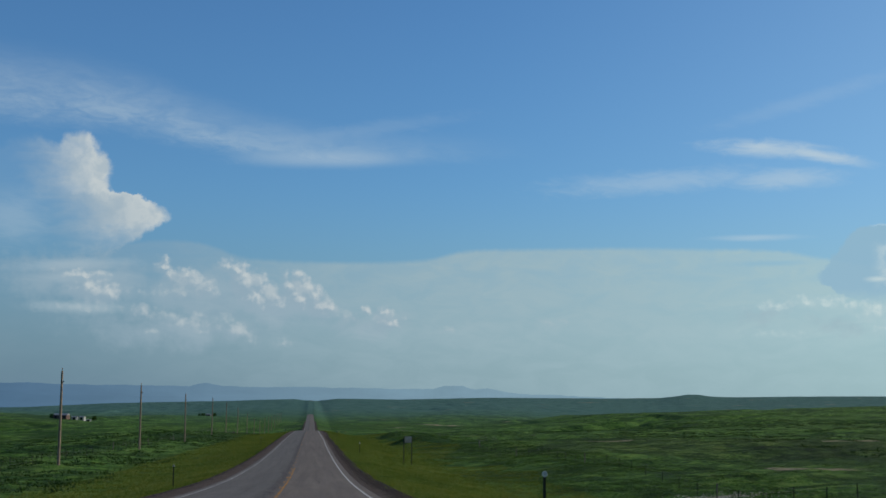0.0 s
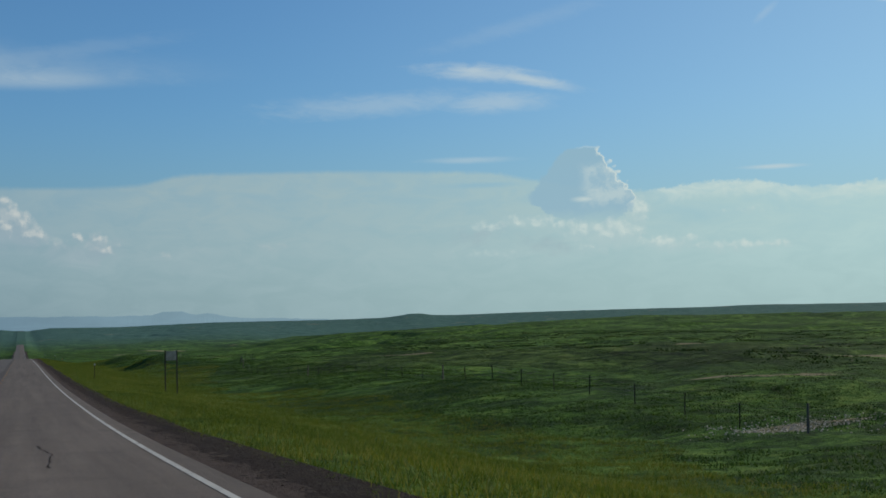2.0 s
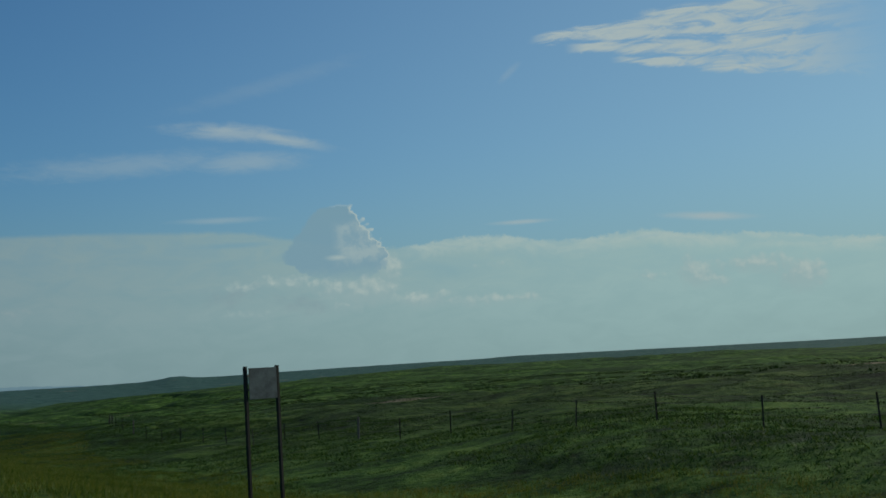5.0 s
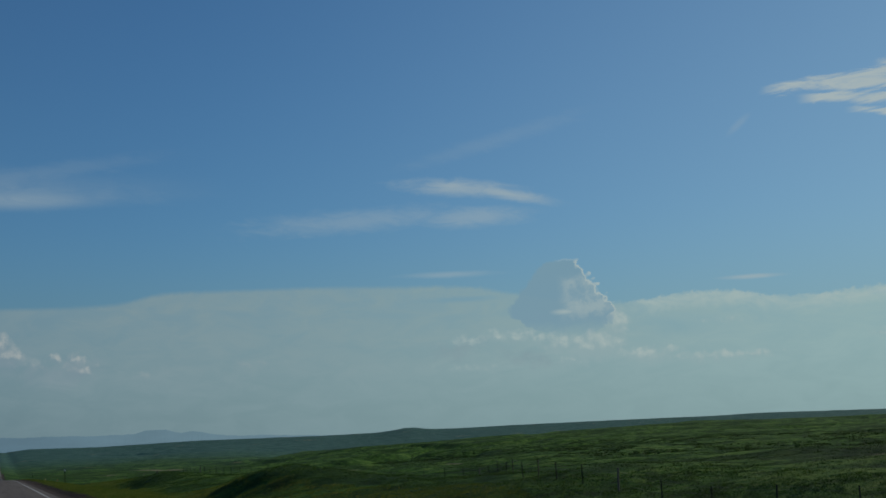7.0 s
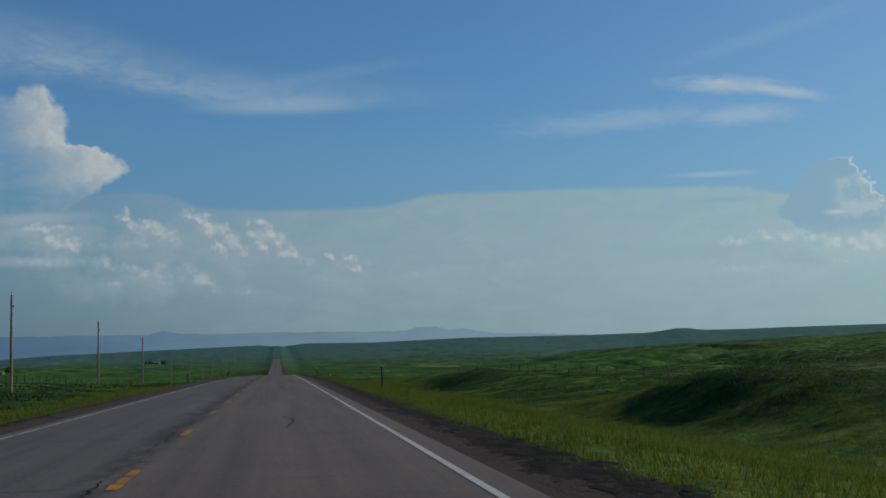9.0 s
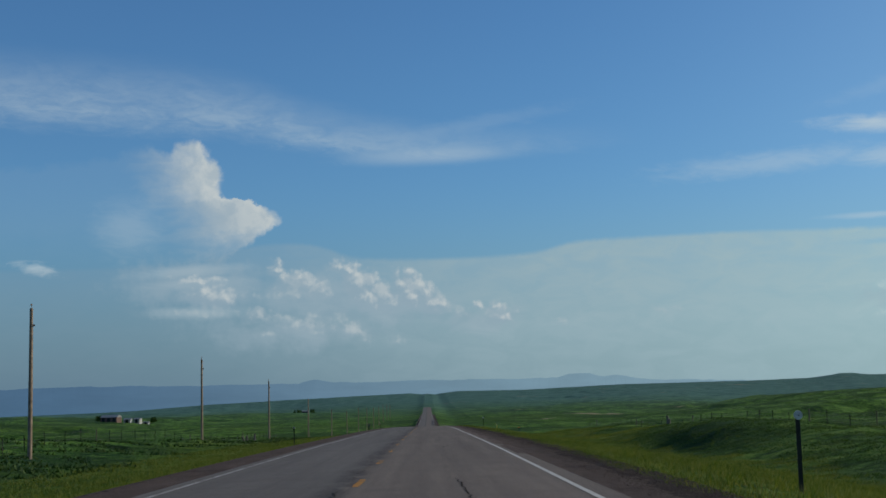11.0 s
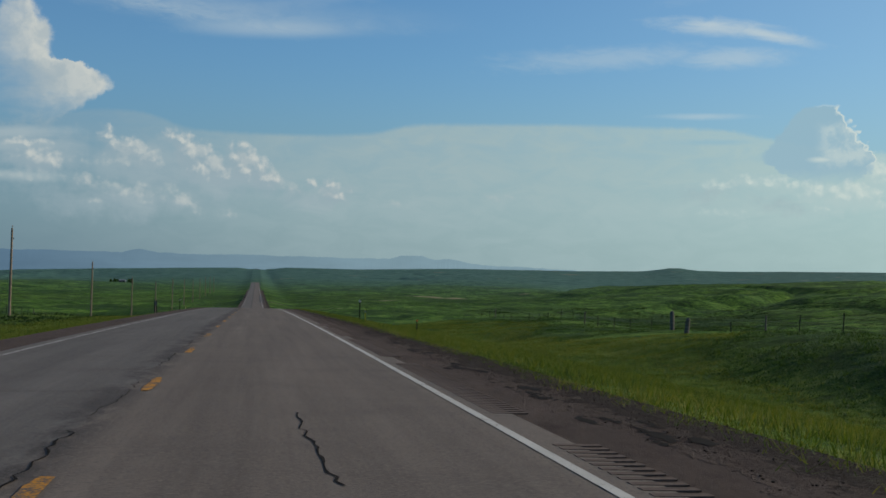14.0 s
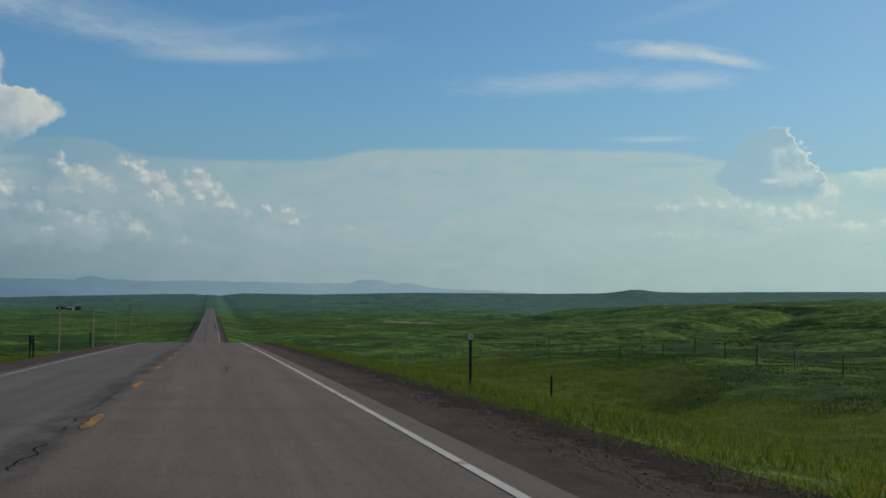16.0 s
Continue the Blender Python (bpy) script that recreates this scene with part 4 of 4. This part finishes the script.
for k in range(-27, 40):
    y = 393.5 + 11.8 * k
    rows_ = []
    for i in range(7):
        yy = y - 1.45 + 2.9 * i / 6
        w = 0.07 if 0 < i < 6 else 0.05
        rows_.append(((-w + random.uniform(-0.018, 0.018), yy), (w + random.uniform(-0.018, 0.018), yy)))
    tagged(laid("centre_dash", rows_, MAT["yellow_paint"], thick=0.007), "worn yellow painted centre dash on the asphalt", "road marking", "centre line dashes", "structure")

road = bpy.data.objects["road"]


def crack(points, width, jag=0.0):
    rows_ = []
    for (x0, y0), (x1, y1) in zip(points, points[1:]):
        n = max(3, int(math.hypot(x1 - x0, y1 - y0) / 0.25))
        for i in range(n):
            f = i / n
            x, y = x0 + (x1 - x0) * f + random.uniform(-jag, jag), y0 + (y1 - y0) * f + random.uniform(-jag, jag)
            w = width * random.uniform(0.35, 1.3)
            across = abs(x1 - x0) > abs(y1 - y0)
            rows_.append(((x, y - w / 2), (x, y + w / 2)) if across else ((x - w / 2, y), (x + w / 2, y)))
    laid("crack", rows_, MAT["tar"], road, 0.005)


y = 15.0
while y < 560:
    lane = random.random()
    if lane < 0.7:
        crack([(-4.0 + random.uniform(0, 1.5), y), (-2.2, y + random.uniform(-0.2, 0.2)), (-0.25, y + random.uniform(-0.3, 0.3))], 0.03, 0.04)
    if lane > 0.25:
        crack([(0.1 + random.uniform(0, 1), y + 0.9), (2.0, y + 1.0 + random.uniform(-0.15, 0.15)), (3.0 + random.uniform(0, 1.2), y + 1.1)], 0.014, 0.03)
    y += random.uniform(6, 16)
# the open joint between the lanes, and wandering cracks in the wheel track
y = 10.0
while y < 600:
    n = random.uniform(2.0, 7.0)
    crack([(-0.26, y), (-0.22 + random.uniform(-0.05, 0.05), y + n / 2), (-0.27, y + n)], random.uniform(0.008, 0.03), 0.05)
    y += n + random.uniform(1.0, 6.0)
for y in (30, 84, 140, 205, 262, 300, 352, 386, 398, 409, 430, 520):
    crack([(2.0 + random.uniform(-0.2, 0.2), y), (2.15 + random.uniform(-0.2, 0.2), y + 4), (2.0, y + random.uniform(6, 9))], 0.03, 0.04)

# crumbled black patches along the outer edge
shoulder = bpy.data.objects["shoulder"]


def tar_patch(x, y, w, l):
    """A ragged crumbled spot made of several slivers."""
    for k in range(max(5, int(w * l * 4.0))):
        px, py = x + random.uniform(-w, w) * 0.45, y + random.uniform(-l, l) * 0.45
        pw, pl = random.uniform(0.05, 0.30), random.uniform(0.3, 1.3)
        rows_, n = [], 9
        for i in range(n + 1):
            f = i / n
            half = pw / 2 * math.sin(math.pi * min(max(f, 0.04), 0.96)) ** 0.7
            c = px + random.uniform(-0.05, 0.05)
            rows_.append(((c - half * random.uniform(0.5, 1.3), py + pl * (f - 0.5)), (c + half * random.uniform(0.5, 1.3), py + pl * (f - 0.5))))
        laid("asphalt_patch", rows_, MAT["tar"], shoulder, -0.0065 + 0.0012 * (k % 5))


for x, y, w, l in ((5.7, 285, 1.3, 9), (5.7, 292, 1.0, 6), (5.3, 299, 0.6, 5), (5.7, 455, 0.5, 3.0), (5.8, 462, 0.4, 2.4), (5.6, 447.5, 0.7, 3.5), (5.8, 471, 0.5, 5), (5.7, 434.5, 0.8, 3.5),
                   (5.5, 410.5, 0.6, 4.5), (5.45, 424, 0.5, 5), (5.4, 417, 0.4, 3), (5.6, 441, 0.5, 4), (5.6, 100, 0.5, 5), (5.7, 118, 0.5, 6), (5.5, 130, 0.4, 5), (6.0, 340, 0.6, 4), (5.8, 372, 0.5, 4), (5.7, 205, 0.6, 8)):
    tar_patch(x, y, w, l)


# scattered stuff: blades, weeds, pebbles
def scatter(name, mat, label, category, x, y, tall, wide, count_each, seed, splay=0.45, z_lift=0.0, loose=0.08):
    """Tufts of leaning three-cornered blades at x, y."""
    rng = np.random.default_rng(seed)
    n = len(x) * count_each
    bx, by = np.repeat(x, count_each) + rng.normal(0, loose, n), np.repeat(y, count_each) + rng.normal(0, loose, n)
    bz = ground_z(bx, by) - 0.02 + z_lift
    h = np.repeat(tall, count_each) * rng.uniform(0.55, 1.15, n)
    a, lean = rng.uniform(0, 2 * np.pi, n), rng.normal(0, splay, (2, n)) * h
    ux, uy = np.cos(a) * wide, np.sin(a) * wide
    co = np.stack([np.stack([bx - ux, by - uy, bz], -1), np.stack([bx + ux, by + uy, bz], -1), np.stack([bx + lean[0], by + lean[1], bz + h], -1)], 1).reshape(-1, 3)
    me = bpy.data.meshes.new(name)
    me.vertices.add(len(co))
    me.vertices.foreach_set("co", co.astype(np.float32).ravel())
    me.loops.add(len(co))
    me.loops.foreach_set("vertex_index", np.arange(len(co), dtype=np.int32))
    me.polygons.add(n)
    me.polygons.foreach_set("loop_start", np.arange(0, len(co), 3, dtype=np.int32))
    me.update(calc_edges=True)
    me.materials.append(mat)
    return tagged(new(name, me), label, category, kind="stuff")


def patchy(x, y, size, seed, level):
    return value_noise(x, y, size, seed) + 0.5 * value_noise(x, y, size * 0.3, seed + 1) > level


rng = np.random.default_rng(5)


def area(n, x0, x1, y0, y1):
    return rng.uniform(x0, x1, n), rng.uniform(y0, y1, n)


def edge_of_weeds(x, y):
    return 21 + 9 * value_noise(x, y, 30, 30) + 4 * value_noise(x, y, 9, 33) + 9 * np.exp(-((y - 300) / 35) ** 2) + 5 * np.exp(-((y - 140) / 40) ** 2) + 8 * smooth(440, 500, y)


x, y = area(140000, 5.8, 34, 8, 620)
keep = (x > shoulder_edge(y) - 0.3 + 0.9 * value_noise(x, y, 1.5, 31)) & (x < edge_of_weeds(x, y) + 1)
scatter("verge_grass", MAT["blades"], "tall yellow-green roadside grass gone to seed", "grass", x[keep], y[keep], rng.uniform(0.09, 0.26, keep.sum()), 0.009, 10, 11, 0.42, 0.0, 0.13)
x, y = area(9000, 5.9, 7.2, 300, 560)
keep = (x < shoulder_edge(y) + 0.2) & (rng.uniform(0, 1, len(x)) < smooth(-1.0, 0.1, x - shoulder_edge(y)) ** 2)
scatter("dry_grass", MAT["blades"], "sparse short dry grass among the shoulder gravel", "grass", x[keep], y[keep], rng.uniform(0.04, 0.12, keep.sum()), 0.006, 5, 16, 0.9, 0.10, 0.08)
x, y = area(48000, -20, -5.2, 40, 640)
keep = x < -5.7 + 0.9 * value_noise(x, y, 1.5, 32)
scatter("verge_grass", MAT["blades"], "short green roadside grass with yellow seed heads", "grass", x[keep], y[keep], rng.uniform(0.10, 0.28, keep.sum()), 0.014, 7, 12, 0.4, 0.0, 0.10)
x, y = area(80000, 14, 46, 40, 620)
keep = (x > edge_of_weeds(x, y)) & patchy(x, y, 6, 40, -0.15)
scatter("ditch_weeds", MAT["weeds"], "dense dark green leafy weeds in the ditch", "weeds", x[keep], y[keep], rng.uniform(0.05, 0.20, keep.sum()), 0.028, 9, 13, 0.8, 0.0, 0.20)
x, y = area(50000, 38, 95, 60, 620)
keep = patchy(x, y, 5, 60, -0.1)
scatter("pasture_tussocks", MAT["tussock"], "low dark tussocks dotted over the pasture beyond the fence", "grass", x[keep], y[keep], rng.uniform(0.05, 0.16, keep.sum()), 0.028, 8, 17, 0.9, 0.0, 0.22)
x, y = area(110000, 85, 320, 60, 1000)
keep = patchy(x, y, 9, 44, 0.08)
scatter("pasture_tussocks", MAT["tussock"], "low dark tussocks dotted over the pasture", "grass", x[keep], y[keep], rng.uniform(0.12, 0.40, keep.sum()), 0.13, 6, 14, 0.7, 0.0, 0.30)
x, y = area(70000, -160, -18, 90, 900)
keep = patchy(x, y, 7, 47, 0.0)
scatter("pasture_tussocks", MAT["tussock"], "low dark tussocks dotted over the pasture", "grass", x[keep], y[keep], rng.uniform(0.12, 0.36, keep.sum()), 0.13, 5, 15, 0.7, 0.0, 0.30)


def pebbles(name, label, mat, x, y, z, size, seed):
    """Small angular stones: squashed octahedra."""
    rng = np.random.default_rng(seed)
    n = len(x)
    base_ = np.array([(1, 0, 0), (0, 1, 0), (-1, 0, 0), (0, -1, 0), (0, 0, 0.7), (0, 0, -0.4)], float)
    turn = rng.uniform(0, 2 * np.pi, n)
    v = base_[None] * (size[:, None, None] * rng.uniform(0.6, 1.2, (n, 6, 1)))
    c, s_ = np.cos(turn)[:, None], np.sin(turn)[:, None]
    co = np.stack([v[..., 0] * c - v[..., 1] * s_ + x[:, None], v[..., 0] * s_ + v[..., 1] * c + y[:, None], v[..., 2] + z[:, None]], -1).reshape(-1, 3)
    f = np.array([(0, 1, 4), (1, 2, 4), (2, 3, 4), (3, 0, 4), (1, 0, 5), (2, 1, 5), (3, 2, 5), (0, 3, 5)])
    faces = (f[None] + (np.arange(n) * 6)[:, None, None]).reshape(-1, 3)
    me = bpy.data.meshes.new(name)
    me.vertices.add(len(co))
    me.vertices.foreach_set("co", co.astype(np.float32).ravel())
    me.loops.add(faces.size)
    me.loops.foreach_set("vertex_index", faces.astype(np.int32).ravel())
    me.polygons.add(len(faces))
    me.polygons.foreach_set("loop_start", np.arange(0, faces.size, 3, dtype=np.int32))
    me.update(calc_edges=True)
    me.materials.append(mat)
    return tagged(new(name, me), label, "stones", kind="stuff")


x, y = area(30000, 5.0, 7.2, 40, 540)
keep = (x < shoulder_edge(y) + 0.1) & (x > shoulder_edge(y) - 1.5)
x, y = x[keep], y[keep]
pebbles("edge_gravel", "loose dark gravel along the crumbled shoulder edge", MAT["pebble"], x, y, road_z(y) + 0.05 - 0.01 * x + 0.006, rng.uniform(0.004, 0.014, len(x)) * rng.choice([1, 1, 1, 1.8], len(x)), 21)
x, y = rng.normal(38, 2.6, 500), rng.normal(119, 1.6, 500)
pebbles("gully_stones", "pale stones strewn in a shallow gully", MAT["stone"], x, y, ground_z(x, y) + 0.03, rng.uniform(0.03, 0.09, 500), 22)

# rumble grooves: short raised bars of asphalt between the cuts
bar = bmesh.new()
box(bar, 0, 0, 0, 0.46, 0.16, 0.014, 0.005)
bar_me = bpy.data.meshes.new("rumble_bar")
bar.to_mesh(bar_me)
bar.free()
bar_me.materials.append(MAT["rumble"])
for y in np.arange(376, 486, 0.3):
    if (y - 436.4) % 15.15 > 12.0:
        continue
    ob = new("rumble_bar", bar_me)
    ob.parent = shoulder
    ob.location = (4.60, float(y), float(road_z(y)) + 0.014)


# ---- far off ----
def farm_building(length, depth, wall, rise, wall_mat, label, doors):
    thing = empty("farm_building", label, "farm building", "homestead across the valley")
    shell = mesh_object("walls", box(bmesh.new(), 0, 0, wall / 2 - 0.5, length, depth, wall + 1.0), wall_mat, thing)
    bm = bmesh.new()
    hl, hd = length / 2 + 0.4, depth / 2 + 0.5
    v = [bm.verts.new(c) for c in ((-hl, -hd, wall), (hl, -hd, wall), (hl, hd, wall), (-hl, hd, wall), (-hl, 0, wall + rise), (hl, 0, wall + rise))]
    for f in ((0, 1, 5, 4), (2, 3, 4, 5), (0, 4, 3), (1, 2, 5), (3, 2, 1, 0)):
        bm.faces.new([v[i] for i in f])
    mesh_object("roof", bm, MAT["roof_metal"], thing)
    for k in range(doors):
        mesh_object("door", box(bmesh.new(), (k + 0.5) * length / doors - length / 2, -depth / 2 - 0.03, 1.5, 2.4, 0.08, 3.0), MAT["dark_post"], shell)
    return thing


def from_road(bearing, dist, origin=375.0):
    return 1.5 + math.sin(radians(bearing)) * dist, origin + math.cos(radians(bearing)) * dist


for bearing, dist, size, mat, label, doors in ((-13.45, 1078, (14, 8, 3.4, 1.8), "barn", "long dark barn far across the valley", 3), (-12.75, 1084, (5.5, 5, 2.8, 1.2), "white_siding", "pale farm shed beside the barn", 1),
                                               (-12.35, 1086, (5, 5, 2.8, 1.2), "white_siding", "pale farm shed beside the barn", 1), (-12.0, 1090, (4.5, 4, 2.5, 1), "white_siding", "small pale shed beside the barn", 1),
                                               (-5.25, 1500, (6, 5, 2.6, 1.4), "white_siding", "small white house among dark trees on the plain", 2)):
    x, y = from_road(bearing, dist)
    stand(farm_building(*size, MAT[mat], label, doors), x, y, bearing + random.uniform(-8, 8))


def tree(label, height, spread_):
    thing = empty("tree", label, "tree", "windbreak trees")
    mesh_object("trunk", tube(bmesh.new(), [(0, 0, -0.3), (0.05, 0, height * 0.3), (0, 0.05, height * 0.7)], [0.22, 0.16, 0.07], 8), MAT["fence_wood"], thing)
    bm = bmesh.new()
    for k in range(420):
        a, t_ = random.uniform(0, 2 * math.pi), random.random()
        r = spread_ * (1 - t_ * 0.75) * math.sqrt(random.random()) * random.uniform(0.8, 1.2)
        c = Vector((math.cos(a) * r, math.sin(a) * r, height * (0.18 + 0.85 * t_)))
        d = [Vector((random.gauss(0, 0.4), random.gauss(0, 0.4), random.gauss(0, 0.3))) for _ in range(3)]
        bm.faces.new([bm.verts.new(c + q) for q in d])
    mesh_object("crown", bm, MAT["weeds"], thing)
    return thing


windbreak = None
for bearing, dist in ((-14.0, 1080), (-13.9, 1086), (-11.75, 1092), (-11.65, 1095), (-5.55, 1495), (-5.45, 1500), (-5.0, 1502), (-4.9, 1497), (-5.7, 1505)):
    x, y = from_road(bearing, dist)
    if windbreak is None:
        windbreak = stand(tree("small dark windbreak tree beside the farm buildings", 4.2, 1.7), x, y)
    else:
        stand(copy_thing(windbreak, Matrix.Diagonal((1, 1, random.uniform(0.7, 1.1), 1))), x, y, random.uniform(0, 360))


# guard rails where the road climbs out of the valley
def guard_rail(label, x, y0, y1):
    thing = empty("guard_rail", label, "guard rail", "guard rails in the valley")
    bm = bmesh.new()
    n = 24
    prev = None
    for i in range(n + 1):
        y = y0 + (y1 - y0) * i / n
        z = float(road_z(y)) + 0.42
        ring = [bm.verts.new((x + o, y, z + h)) for o, h in ((0.04, 0), (-0.04, 0.09), (0.04, 0.17), (-0.04, 0.25), (0.04, 0.33), (0.08, 0.33), (0.08, 0))]
        if prev:
            for k in range(7):
                bm.faces.new((prev[k], prev[(k + 1) % 7], ring[(k + 1) % 7], ring[k]))
        prev = ring
    mesh_object("rail", bm, MAT["steel"], thing)
    for i in range(n + 1):
        y = y0 + (y1 - y0) * i / n
        mesh_object("post", box(bmesh.new(), x + 0.16, y, float(road_z(y)) + 0.2, 0.15, 0.15, 1.1), MAT["fence_wood"], thing)
    return thing


guard_rail("weathered dark guard rail along the road in the valley", 4.9, 1050, 1300)
guard_rail("weathered dark guard rail along the road in the valley", -4.9, 1050, 1300)
